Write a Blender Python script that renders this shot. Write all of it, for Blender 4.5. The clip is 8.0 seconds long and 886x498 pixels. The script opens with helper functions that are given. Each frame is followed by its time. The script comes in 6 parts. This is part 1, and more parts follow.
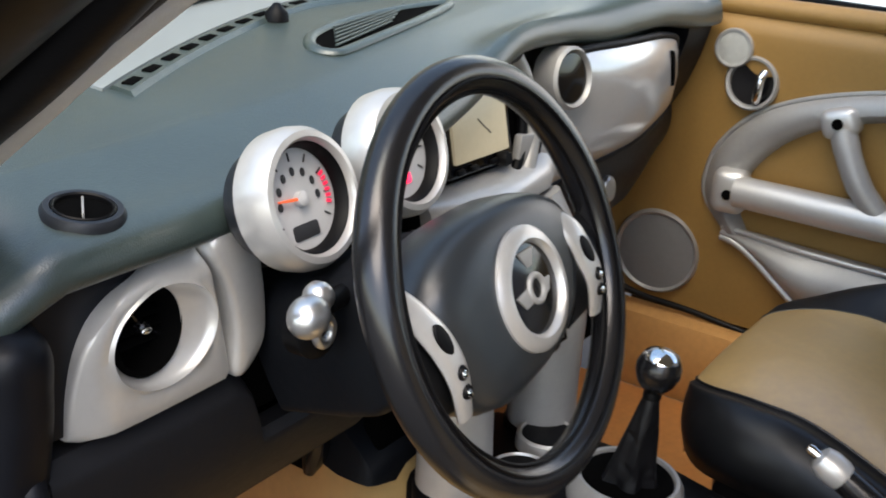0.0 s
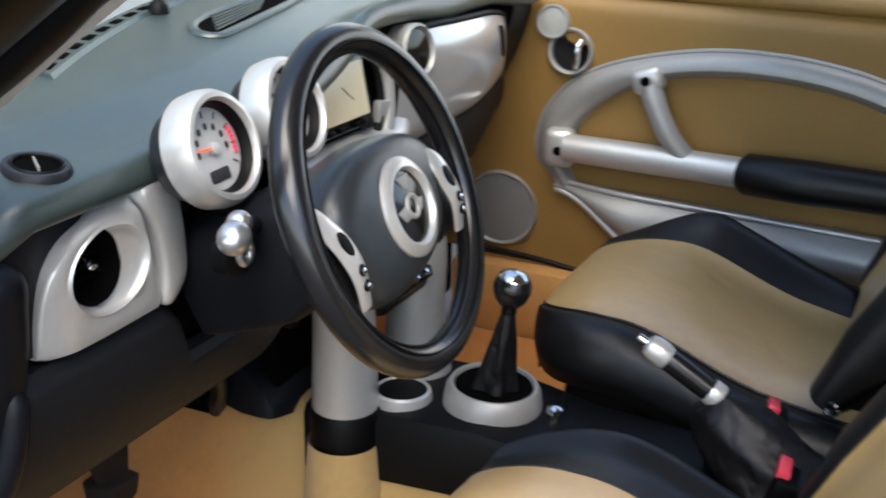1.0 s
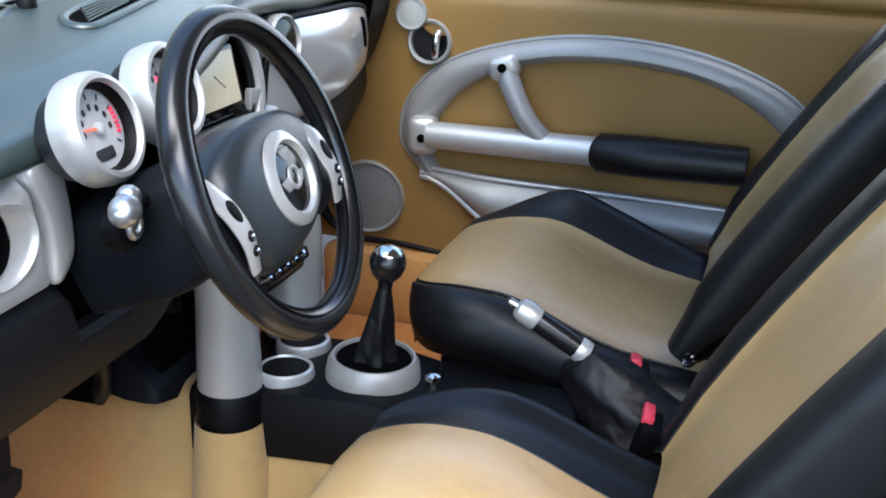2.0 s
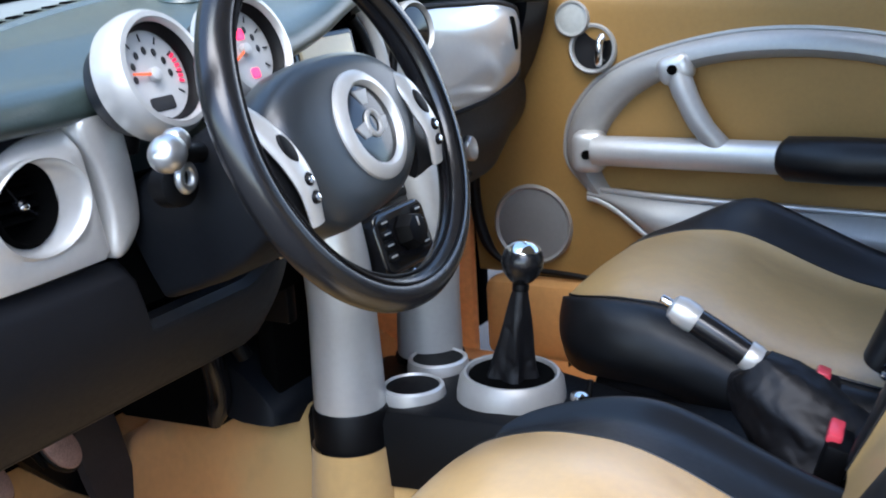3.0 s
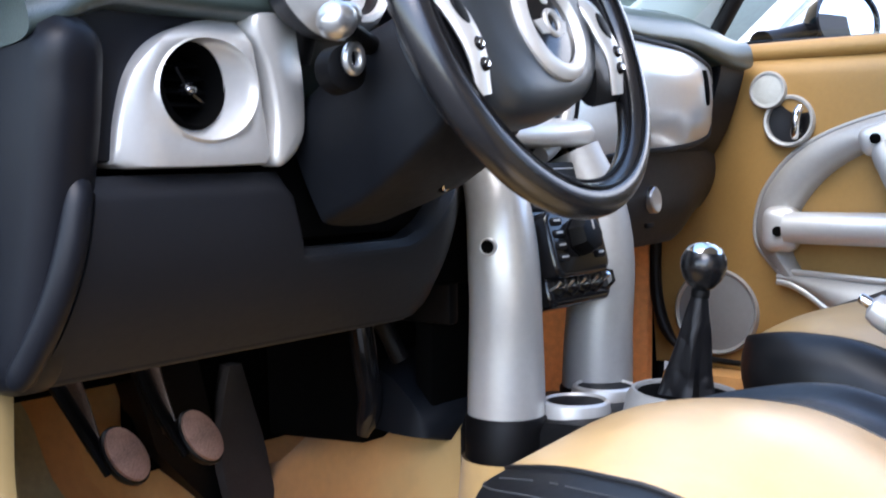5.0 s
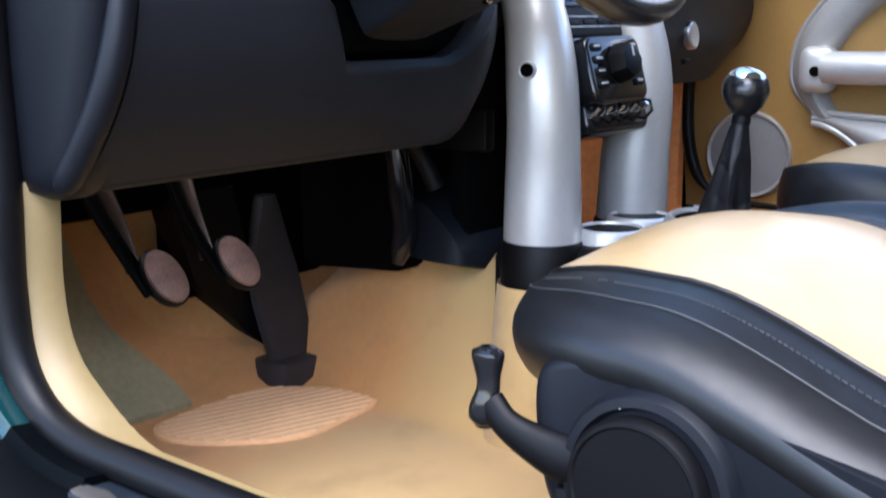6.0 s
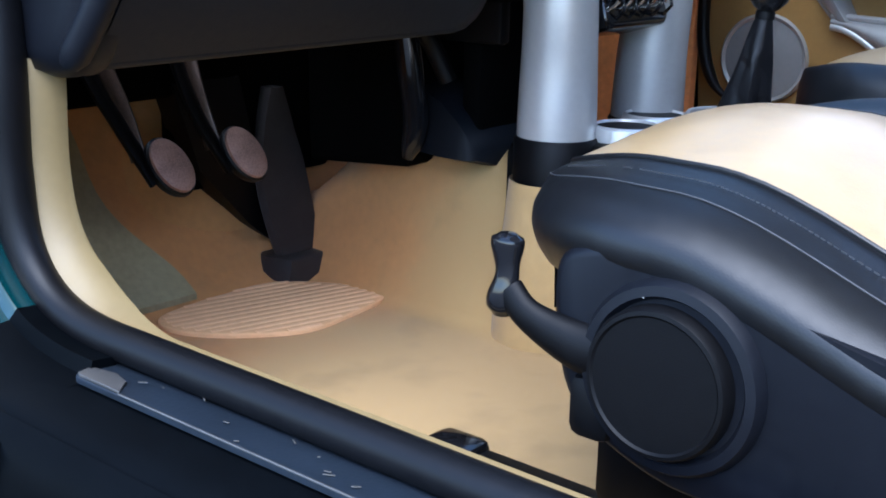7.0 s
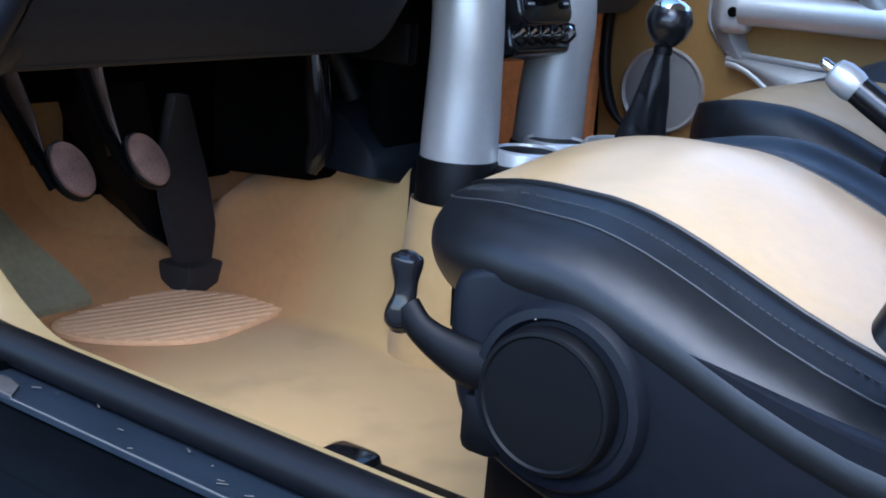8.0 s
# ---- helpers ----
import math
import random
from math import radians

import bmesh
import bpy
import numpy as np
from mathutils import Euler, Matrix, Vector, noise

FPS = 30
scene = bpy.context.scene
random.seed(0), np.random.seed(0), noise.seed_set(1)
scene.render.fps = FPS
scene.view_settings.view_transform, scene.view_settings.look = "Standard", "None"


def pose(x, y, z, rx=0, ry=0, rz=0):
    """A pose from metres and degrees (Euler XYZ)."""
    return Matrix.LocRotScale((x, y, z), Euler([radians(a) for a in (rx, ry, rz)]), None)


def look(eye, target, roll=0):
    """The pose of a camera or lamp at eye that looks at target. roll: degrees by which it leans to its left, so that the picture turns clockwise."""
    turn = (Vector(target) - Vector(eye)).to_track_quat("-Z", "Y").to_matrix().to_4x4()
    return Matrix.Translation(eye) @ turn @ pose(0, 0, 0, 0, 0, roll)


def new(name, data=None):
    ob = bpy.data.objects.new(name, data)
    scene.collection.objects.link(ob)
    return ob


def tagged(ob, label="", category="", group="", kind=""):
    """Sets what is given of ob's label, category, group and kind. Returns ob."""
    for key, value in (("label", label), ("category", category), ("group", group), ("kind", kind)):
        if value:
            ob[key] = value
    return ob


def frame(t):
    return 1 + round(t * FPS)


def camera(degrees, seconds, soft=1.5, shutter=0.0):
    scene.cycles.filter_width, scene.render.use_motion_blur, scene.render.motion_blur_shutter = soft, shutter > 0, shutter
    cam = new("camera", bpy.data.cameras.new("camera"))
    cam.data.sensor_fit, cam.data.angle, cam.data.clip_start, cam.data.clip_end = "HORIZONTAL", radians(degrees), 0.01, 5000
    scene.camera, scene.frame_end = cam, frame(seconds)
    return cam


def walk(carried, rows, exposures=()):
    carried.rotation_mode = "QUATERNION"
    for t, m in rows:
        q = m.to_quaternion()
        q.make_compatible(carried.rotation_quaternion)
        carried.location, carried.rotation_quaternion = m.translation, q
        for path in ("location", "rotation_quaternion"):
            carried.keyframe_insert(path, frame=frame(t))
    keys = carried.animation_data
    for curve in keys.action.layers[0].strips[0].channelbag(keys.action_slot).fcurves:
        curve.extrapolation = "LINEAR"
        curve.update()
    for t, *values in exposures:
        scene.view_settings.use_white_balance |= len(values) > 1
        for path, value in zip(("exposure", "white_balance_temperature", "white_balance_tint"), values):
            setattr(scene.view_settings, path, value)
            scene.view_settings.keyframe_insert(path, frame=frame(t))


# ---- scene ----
# ---------------------------------------------------------------- camera
cam = camera(41.2, 8.0, soft=1.8, shutter=0.4)
PATH = [
    (0, (-1.091, -0.414, 1.233), (0.444, 0.638, 0.499), 2.9),
    (0.2, (-1.135, -0.452, 1.24), (0.417, 0.586, 0.523), 3.0),
    (0.5, (-1.189, -0.488, 1.246), (0.387, 0.51, 0.524), 2.9),
    (0.7, (-1.235, -0.501, 1.249), (0.376, 0.448, 0.539), 2.8),
    (1, (-1.309, -0.503, 1.244), (0.366, 0.322, 0.525), 1.2),
    (1.2, (-1.351, -0.502, 1.242), (0.377, 0.231, 0.553), 0.8),
    (1.75, (-1.395, -0.510, 1.236), (0.377, 0.09, 0.536), 1.1),
    (2.3, (-1.369, -0.534, 1.217), (0.381, 0.148, 0.529), 1.4),
    (2.4, (-1.353, -0.542, 1.214), (0.374, 0.218, 0.552), 1.2),
    (2.5, (-1.332, -0.551, 1.203), (0.404, 0.244, 0.608), 1.6),
    (2.7, (-1.273, -0.566, 1.14), (0.439, 0.285, 0.553), 0.9),
    (3, (-1.206, -0.56, 1.04), (0.456, 0.414, 0.503), -3.3),
    (3.1, (-1.185, -0.563, 0.998), (0.472, 0.452, 0.524), -3.2),
    (3.2, (-1.164, -0.566, 0.956), (0.481, 0.5, 0.558), -3.1),
    (3.3, (-1.149, -0.57, 0.919), (0.482, 0.549, 0.623), -3.3),
    (3.5, (-1.139, -0.584, 0.876), (0.477, 0.585, 0.724), -2.7),
    (3.6, (-1.139, -0.587, 0.861), (0.485, 0.576, 0.762), -2.6),
    (4, (-1.148, -0.602, 0.806), (0.46, 0.586, 0.776), -2.8),
    (4.2, (-1.152, -0.593, 0.796), (0.433, 0.625, 0.741), -2.4),
    (5.3, (-1.188, -0.538, 0.759), (0.353, 0.718, 0.541), -0.2),
    (5.5, (-1.19, -0.535, 0.745), (0.337, 0.73, 0.491), -0.3),
    (5.8, (-1.192, -0.531, 0.732), (0.316, 0.738, 0.392), -0.5),
    (6, (-1.197, -0.531, 0.726), (0.309, 0.723, 0.33), -0.1),
    (6.5, (-1.198, -0.52, 0.71), (0.277, 0.742, 0.231), 0.9),
    (7, (-1.192, -0.509, 0.704), (0.289, 0.719, 0.16), 1.1),
    (7.2, (-1.188, -0.507, 0.706), (0.293, 0.719, 0.154), 1.8),
    (7.3, (-1.187, -0.51, 0.706), (0.318, 0.678, 0.138), 2.7),
    (7.5, (-1.194, -0.517, 0.707), (0.358, 0.633, 0.192), 4.2),
    (8, (-1.207, -0.52, 0.711), (0.383, 0.579, 0.2), 4.6),
]
walk(cam, [(t, look(eye, target, roll)) for t, eye, target, roll in PATH],
     exposures=[(0.0, 1.83, 7350, 13), (1.2, 1.94, 6880, 12), (2.5, 2.22, 5950, 11), (3.5, 2.34, 6100, 12),
                (4.2, 2.42, 6250, 13), (5.5, 2.80, 6200, 16), (6.5, 2.55, 5420, 12), (7.0, 2.39, 5230, 11), (8.0, 2.20, 5080, 11)])

# ---------------------------------------------------------------- world and light
world = bpy.data.worlds.new("sky")
scene.world = world
world.use_nodes = True
wn = world.node_tree.nodes
sky = wn.new("ShaderNodeTexSky")
sky.sky_type, sky.sun_disc = "NISHITA", False
SUN_ELEV, SUN_AZ = radians(57), radians(240)
sky.sun_elevation, sky.sun_rotation = SUN_ELEV, SUN_AZ
world.node_tree.links.new(sky.outputs[0], wn["Background"].inputs[0])
wn["Background"].inputs[1].default_value = 0.15
sun = new("sun", bpy.data.lights.new("sun", "SUN"))
sun.data.energy, sun.data.angle, sun.data.color = 1.4, radians(55), (1.0, 0.96, 0.9)
sun.matrix_world = look((math.sin(SUN_AZ) * 10, math.cos(SUN_AZ) * 10, 10 * math.tan(SUN_ELEV)), (0, 0, 0))


# ---------------------------------------------------------------- materials
def material(name, colour, rough=0.5, metal=0.0, vary=0.12, vary_scale=9.0, grain=0.0, grain_scale=900.0,
             coat=0.0, coat_rough=0.08, sheen=0.0, spec=0.5, blotch=None, emit=0.0, cells=False, crease=0.0, crease_scale=16.0):
    """A surface with a coarse and a fine variation of its colour and roughness, and a fine relief."""
    m = bpy.data.materials.new(name)
    m.use_nodes = True
    nt = m.node_tree
    N, L = nt.nodes, nt.links
    b = N["Principled BSDF"]
    tc = N.new("ShaderNodeTexCoord")
    big, small = N.new("ShaderNodeTexNoise"), N.new("ShaderNodeTexNoise")
    big.inputs["Scale"].default_value, big.inputs["Detail"].default_value = vary_scale, 4
    small.inputs["Scale"].default_value, small.inputs["Detail"].default_value = vary_scale * 14, 3
    for n in (big, small):
        L.new(tc.outputs["Object"], n.inputs["Vector"])
    add = N.new("ShaderNodeMath")
    add.operation = "ADD"
    L.new(big.outputs["Fac"], add.inputs[0])
    L.new(small.outputs["Fac"], add.inputs[1])
    ramp = N.new("ShaderNodeMapRange")
    ramp.inputs["From Min"].default_value, ramp.inputs["From Max"].default_value = 0.6, 1.4
    ramp.inputs["To Min"].default_value, ramp.inputs["To Max"].default_value = 0.0, 1.0
    L.new(add.outputs[0], ramp.inputs["Value"])
    mix = N.new("ShaderNodeMix")
    mix.data_type = "RGBA"
    lo = [c * (1 - vary) for c in colour]
    hi = blotch or [min(1, c * (1 + vary)) for c in colour]
    mix.inputs["A"].default_value, mix.inputs["B"].default_value = (*lo, 1), (*hi, 1)
    L.new(ramp.outputs[0], mix.inputs["Factor"])
    L.new(mix.outputs["Result"], b.inputs["Base Color"])
    rr = N.new("ShaderNodeMapRange")
    rr.inputs["To Min"].default_value, rr.inputs["To Max"].default_value = rough * 0.85, min(1, rough * 1.15)
    L.new(small.outputs["Fac"], rr.inputs["Value"])
    L.new(rr.outputs[0], b.inputs["Roughness"])
    b.inputs["Metallic"].default_value = metal
    b.inputs["Specular IOR Level"].default_value = spec
    b.inputs["Coat Weight"].default_value, b.inputs["Coat Roughness"].default_value = coat, coat_rough
    if sheen:
        b.inputs["Sheen Weight"].default_value, b.inputs["Sheen Roughness"].default_value = sheen, 0.5
    if emit:
        b.inputs["Emission Color"].default_value, b.inputs["Emission Strength"].default_value = (*colour, 1), emit
    if grain:
        if cells:
            g = N.new("ShaderNodeTexVoronoi")
            out = g.outputs["Distance"]
        else:
            g = N.new("ShaderNodeTexNoise")
            g.inputs["Detail"].default_value = 3
            out = g.outputs["Fac"]
        g.inputs["Scale"].default_value = grain_scale
        L.new(tc.outputs["Object"], g.inputs["Vector"])
        bump = N.new("ShaderNodeBump")
        bump.inputs["Strength"].default_value, bump.inputs["Distance"].default_value = grain, 0.0006
        L.new(out, bump.inputs["Height"])
        L.new(bump.outputs[0], b.inputs["Normal"])
        if crease:
            c = N.new("ShaderNodeTexNoise")
            c.inputs["Scale"].default_value, c.inputs["Detail"].default_value, c.inputs["Distortion"].default_value = crease_scale, 1, 0.6
            L.new(tc.outputs["Object"], c.inputs["Vector"])
            fold = N.new("ShaderNodeBump")
            fold.inputs["Strength"].default_value, fold.inputs["Distance"].default_value = crease, 0.012
            L.new(c.outputs["Fac"], fold.inputs["Height"])
            L.new(fold.outputs[0], bump.inputs["Normal"])
    return m


DASH = material("dash_vinyl", (0.033, 0.048, 0.044), 0.31, grain=0.35, grain_scale=700, cells=True, vary=0.15, spec=1.0)
NAVY = material("grained_plastic", (0.0035, 0.0042, 0.0066), 0.46, grain=0.06, grain_scale=900, cells=True, spec=0.25)
SHROUD = material("shroud_plastic", (0.008, 0.010, 0.014), 0.45, grain=0.15, grain_scale=900, cells=True)
BLACK = material("black_plastic", (0.0022, 0.0022, 0.0026), 0.5, grain=0.2, spec=0.15)
# Near-black for hollows: their deep shade is put into this base colour.
VOID = material("unlit_hollow_black", (0.002, 0.002, 0.002), 0.9, spec=0.02, vary=0.1)
GLOSSY = material("gloss_black", (0.006, 0.006, 0.007), 0.12, vary=0.05)
RUBBER = material("rubber", (0.003, 0.003, 0.0036), 0.45, grain=0.15, grain_scale=400, vary=0.2, spec=0.22)
LEATHER = material("black_leather", (0.0040, 0.0043, 0.0050), 0.42, spec=0.4, grain=0.08, grain_scale=650, cells=True, crease=0.12, crease_scale=18)
RIMHIDE = material("wheel_leather", (0.009, 0.009, 0.010), 0.25, spec=0.65, grain=0.06, grain_scale=600, cells=True, vary=0.25, vary_scale=14)
TAN = material("tan_leather", (0.42, 0.272, 0.100), 0.42, spec=1.0, coat=1.0, coat_rough=0.33, grain=0.15, grain_scale=600, cells=True, vary=0.12, vary_scale=7, crease=0.34, crease_scale=13)
DOORTAN = material("tan_door_vinyl", (0.31, 0.175, 0.050), 0.5, grain=0.3, grain_scale=600, cells=True, vary=0.08)
CARPET = material("tan_carpet", (0.42, 0.275, 0.108), 0.95, grain=1.0, grain_scale=1100, vary=0.10, vary_scale=5, sheen=0.15)
# Carpet copy raised in colour to stand for light reaching the passenger footwell.
ORANGE = material("kick_carpet", (0.78, 0.32, 0.10), 0.95, grain=1.0, grain_scale=1100, vary=0.2, vary_scale=6)
FELT = material("grey_felt", (0.31, 0.27, 0.145), 0.95, grain=1.0, grain_scale=900, vary=0.2, vary_scale=8)
MATPAD = material("ribbed_heel_pad", (0.74, 0.43, 0.21), 0.8, grain=0.6, grain_scale=700, vary=0.12)
BEIGE = material("beige_plastic", (0.195, 0.138, 0.056), 0.5, grain=0.2, vary=0.06)
# Pillar trim with its colour raised for light the driver's side lacks.
PILLARCLOTH = material("brightened_pillar_trim", (0.72, 0.71, 0.68), 0.75, grain=0.4, grain_scale=800, vary=0.05)
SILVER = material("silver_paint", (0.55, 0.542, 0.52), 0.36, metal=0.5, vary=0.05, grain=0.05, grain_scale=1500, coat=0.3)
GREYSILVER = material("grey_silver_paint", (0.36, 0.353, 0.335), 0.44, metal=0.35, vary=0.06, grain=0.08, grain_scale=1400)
GLOSSSILVER = material("lacquered_silver", (0.55, 0.545, 0.53), 0.30, metal=0.5, vary=0.04, grain=0.04, grain_scale=1500, coat=1.0)
CHROME = material("chrome", (0.80, 0.80, 0.80), 0.08, metal=1.0, vary=0.04)
STEEL = material("scuffed_steel", (0.014, 0.020, 0.029), 0.40, metal=0.2, spec=0.4, vary=0.35, vary_scale=16, grain=0.2, grain_scale=300)
PADMETAL = material("pedal_pad", (0.31, 0.18, 0.135), 0.65, metal=0.2, vary=0.5, vary_scale=40, grain=0.4, grain_scale=500)
DIAL = material("dial_face", (0.50, 0.50, 0.50), 0.5, vary=0.04)
INK = material("dial_ink", (0.02, 0.02, 0.022), 0.5)
NEEDLE = material("orange_needle", (0.75, 0.10, 0.03), 0.4, emit=0.3)
REDLAMP = material("red_telltale", (1.0, 0.03, 0.10), 0.4, emit=0.6)
SCREEN = material("screen", (0.47, 0.42, 0.30), 0.25, vary=0.05, emit=0.12)
REDBTN = material("red_button", (0.75, 0.06, 0.09), 0.35)
TEAL = material("teal_paint", (0.0022, 0.024, 0.026), 0.16, coat=0.7, vary=0.1)
GRILLE = material("speaker_mesh", (0.19, 0.185, 0.18), 0.6, grain=0.9, grain_scale=1300, cells=True, vary=0.08)
GREYTWEET = material("tweeter_mesh", (0.35, 0.36, 0.34), 0.5, grain=0.6, grain_scale=1600, cells=True)
WHITECAR = material("white_paint", (0.80, 0.80, 0.80), 0.25, coat=0.6, vary=0.03)
GLASSGREY = material("bright_side_glass", (0.12, 0.13, 0.13), 0.08, vary=0.15, vary_scale=2)
PLANKGREY = material("grey_cladding", (0.16, 0.165, 0.17), 0.6, vary=0.35, vary_scale=12)
BRICK = material("blocking_wall", (0.10, 0.09, 0.08), 0.9, vary=0.2, vary_scale=2, grain=0.6, grain_scale=80)
GREENTINT = material("green_glass", (0.016, 0.055, 0.047), 0.5, vary=0.3, vary_scale=3, spec=0.06)
CONCRETE = material("concrete_yard", (0.042, 0.041, 0.040), 0.85, grain=0.8, grain_scale=60, vary=0.25, vary_scale=0.8)
SHEET = material("cream_sheet", (0.28, 0.235, 0.155), 0.55, vary=0.12, vary_scale=1.5)
TIMBER = material("timber", (0.24, 0.18, 0.11), 0.7, vary=0.3, vary_scale=6)
def bounce_tinted_carpet(name, warmed, worn, y0, y1):
    """Stained cut pile, with the shift from pale tan to bounce-lit orange painted into its colour."""
    m = material(name, warmed, 0.95, grain=1.0, grain_scale=1100, vary=0.12, vary_scale=6, sheen=0.12)
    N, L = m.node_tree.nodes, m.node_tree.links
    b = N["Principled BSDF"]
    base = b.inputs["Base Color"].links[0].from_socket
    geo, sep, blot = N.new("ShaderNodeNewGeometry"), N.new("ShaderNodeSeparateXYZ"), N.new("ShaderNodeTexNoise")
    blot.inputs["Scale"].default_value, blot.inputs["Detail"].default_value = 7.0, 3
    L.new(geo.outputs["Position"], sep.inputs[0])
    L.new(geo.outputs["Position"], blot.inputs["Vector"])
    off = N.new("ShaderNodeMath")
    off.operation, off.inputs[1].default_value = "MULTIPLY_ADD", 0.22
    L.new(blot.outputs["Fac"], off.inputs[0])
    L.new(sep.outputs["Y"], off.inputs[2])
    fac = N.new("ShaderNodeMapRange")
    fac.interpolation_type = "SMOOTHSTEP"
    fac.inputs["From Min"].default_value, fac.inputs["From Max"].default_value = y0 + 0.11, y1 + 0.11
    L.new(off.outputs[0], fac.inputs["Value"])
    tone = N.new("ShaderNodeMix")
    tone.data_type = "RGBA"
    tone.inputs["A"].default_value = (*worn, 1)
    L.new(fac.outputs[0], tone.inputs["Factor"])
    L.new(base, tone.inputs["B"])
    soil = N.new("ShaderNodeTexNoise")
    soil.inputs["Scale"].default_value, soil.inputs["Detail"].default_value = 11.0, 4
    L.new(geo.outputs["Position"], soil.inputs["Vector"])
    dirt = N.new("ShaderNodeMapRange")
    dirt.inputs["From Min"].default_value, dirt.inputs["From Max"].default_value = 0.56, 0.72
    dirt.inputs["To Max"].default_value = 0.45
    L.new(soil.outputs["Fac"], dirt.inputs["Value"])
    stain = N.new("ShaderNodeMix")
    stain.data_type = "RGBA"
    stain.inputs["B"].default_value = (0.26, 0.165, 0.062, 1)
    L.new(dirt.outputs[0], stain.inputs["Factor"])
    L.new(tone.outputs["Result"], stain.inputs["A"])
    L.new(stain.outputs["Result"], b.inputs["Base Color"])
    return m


# Bounced orange is painted in towards the pedals, paler tan towards the seat.
FLOORCARPET = bounce_tinted_carpet("bounce_tinted_floor_carpet", (0.50, 0.232, 0.072), (0.42, 0.272, 0.104), 0.34, 0.56)
# Copy of the floor carpet with orange bounce light put into its colour.
TOECARPET = material("bounce_lit_carpet", (0.51, 0.262, 0.086), 0.95, grain=1.0, grain_scale=1100, vary=0.12, vary_scale=7)
# Pale base colour stands in for sky mirrored in the side windows.
PALEGLASS = material("painted_sky_glass", (0.50, 0.53, 0.53), 0.06, vary=0.12, vary_scale=2)
WORNTIP = material("bare_plate_end", (0.085, 0.08, 0.073), 0.45, metal=0.4, vary=0.2, vary_scale=30)
SILLBLACK = material("sill_paint", (0.0009, 0.0013, 0.0018), 0.5, spec=0.04, vary=0.4, vary_scale=14, grain=0.15)
# Same trim darkened: shade on the passenger pillar is put into the colour.
PILLARGREY = material("shaded_pillar_trim", (0.30, 0.335, 0.345), 0.6, grain=0.3, grain_scale=800, vary=0.05)
COLUMN = material("column_plastic", (0.004, 0.005, 0.007), 0.6, grain=0.15, grain_scale=900, cells=True, spec=0.16)
BOOT = material("soft_boot_hide", (0.003, 0.003, 0.004), 0.5, grain=0.2, grain_scale=500, crease=0.5, crease_scale=30, spec=0.35)
KNEE = material("knee_plastic", (0.0068, 0.0074, 0.0096), 0.56, grain=0.2, grain_scale=900, cells=True, spec=0.25)
AIRBAG = material("airbag_vinyl", (0.018, 0.022, 0.026), 0.36, spec=0.7, grain=0.12, grain_scale=900, cells=True)
REDMARK = material("red_dial_mark", (0.9, 0.03, 0.09), 0.4, emit=0.18)
SCREENGREY = material("grey_windscreen", (0.055, 0.072, 0.067), 0.5, spec=0.1, vary=0.4, vary_scale=3)
SATINCHROME = material("satin_chrome", (0.66, 0.66, 0.65), 0.33, metal=0.9, vary=0.1, grain=0.08, grain_scale=700)
# Pale grey paints the sky's reflection on the dash top by the windscreen.
LEDGE = material("sky_sheen_ledge", (0.21, 0.235, 0.235), 0.4, vary=0.08, vary_scale=5)
STRIPE = material("heel_pad_rib", (0.84, 0.52, 0.28), 0.8, grain=0.5, grain_scale=700, vary=0.1)
FRAMEDARK = material("dark_pillar_frame", (0.003, 0.003, 0.003), 0.4, spec=0.2, vary=0.2)
THREAD = material("grey_thread", (0.024, 0.025, 0.027), 0.6, vary=0.2, vary_scale=60)
# Darker copy of the carpet: shadow and orange bounce sit in its base colour.
PASSCARPET = material("shaded_orange_carpet", (0.43, 0.175, 0.046), 0.95, grain=1.0, grain_scale=1100, vary=0.15, vary_scale=6)
WORNRUBBER = material("worn_rubber", (0.022, 0.020, 0.020), 0.5, vary=0.35, vary_scale=30, grain=0.4, grain_scale=250)
# Brown is the carpet mirrored in the arm, painted as base colour.
ARMSTEEL = material("carpet_tinted_arm_steel", (0.085, 0.058, 0.044), 0.42, metal=0.35, vary=0.4, vary_scale=25)
HEADLINER = material("headliner", (0.45, 0.43, 0.38), 0.9, grain=0.4)
MIRROR = material("mirror_glass", (0.85, 0.86, 0.86), 0.02, metal=1.0, vary=0.0)


def pane_material():
    m = bpy.data.materials.new("clear_glass")
    m.use_nodes = True
    N, L = m.node_tree.nodes, m.node_tree.links
    N.remove(N["Principled BSDF"])
    clear, gloss, fres, mix = (N.new("ShaderNodeBsdfTransparent"), N.new("ShaderNodeBsdfGlossy"),
                               N.new("ShaderNodeLayerWeight"), N.new("ShaderNodeMixShader"))
    power, scale = N.new("ShaderNodeMath"), N.new("ShaderNodeMath")
    power.operation, power.inputs[1].default_value = "POWER", 5.0
    scale.operation, scale.inputs[1].default_value, scale.inputs[2].default_value = "MULTIPLY_ADD", 0.5, 0.03
    clear.inputs[0].default_value = (0.93, 0.97, 0.95, 1)
    gloss.inputs["Roughness"].default_value = 0.02
    L.new(fres.outputs["Facing"], power.inputs[0])
    L.new(power.outputs[0], scale.inputs[0])
    L.new(scale.outputs[0], mix.inputs[0])
    L.new(clear.outputs[0], mix.inputs[1])
    L.new(gloss.outputs[0], mix.inputs[2])
    L.new(mix.outputs[0], N["Material Output"].inputs[0])
    return m


GLASS = pane_material()

# ---------------------------------------------------------------- mesh tools
WORLD = {}


def V(*a):
    return Vector(a)


def thing(name, at, label, category, group="", kind=""):
    ob = new(name)
    ob.location = at
    WORLD[ob.name] = Vector(at)
    return tagged(ob, label, category, group, kind)


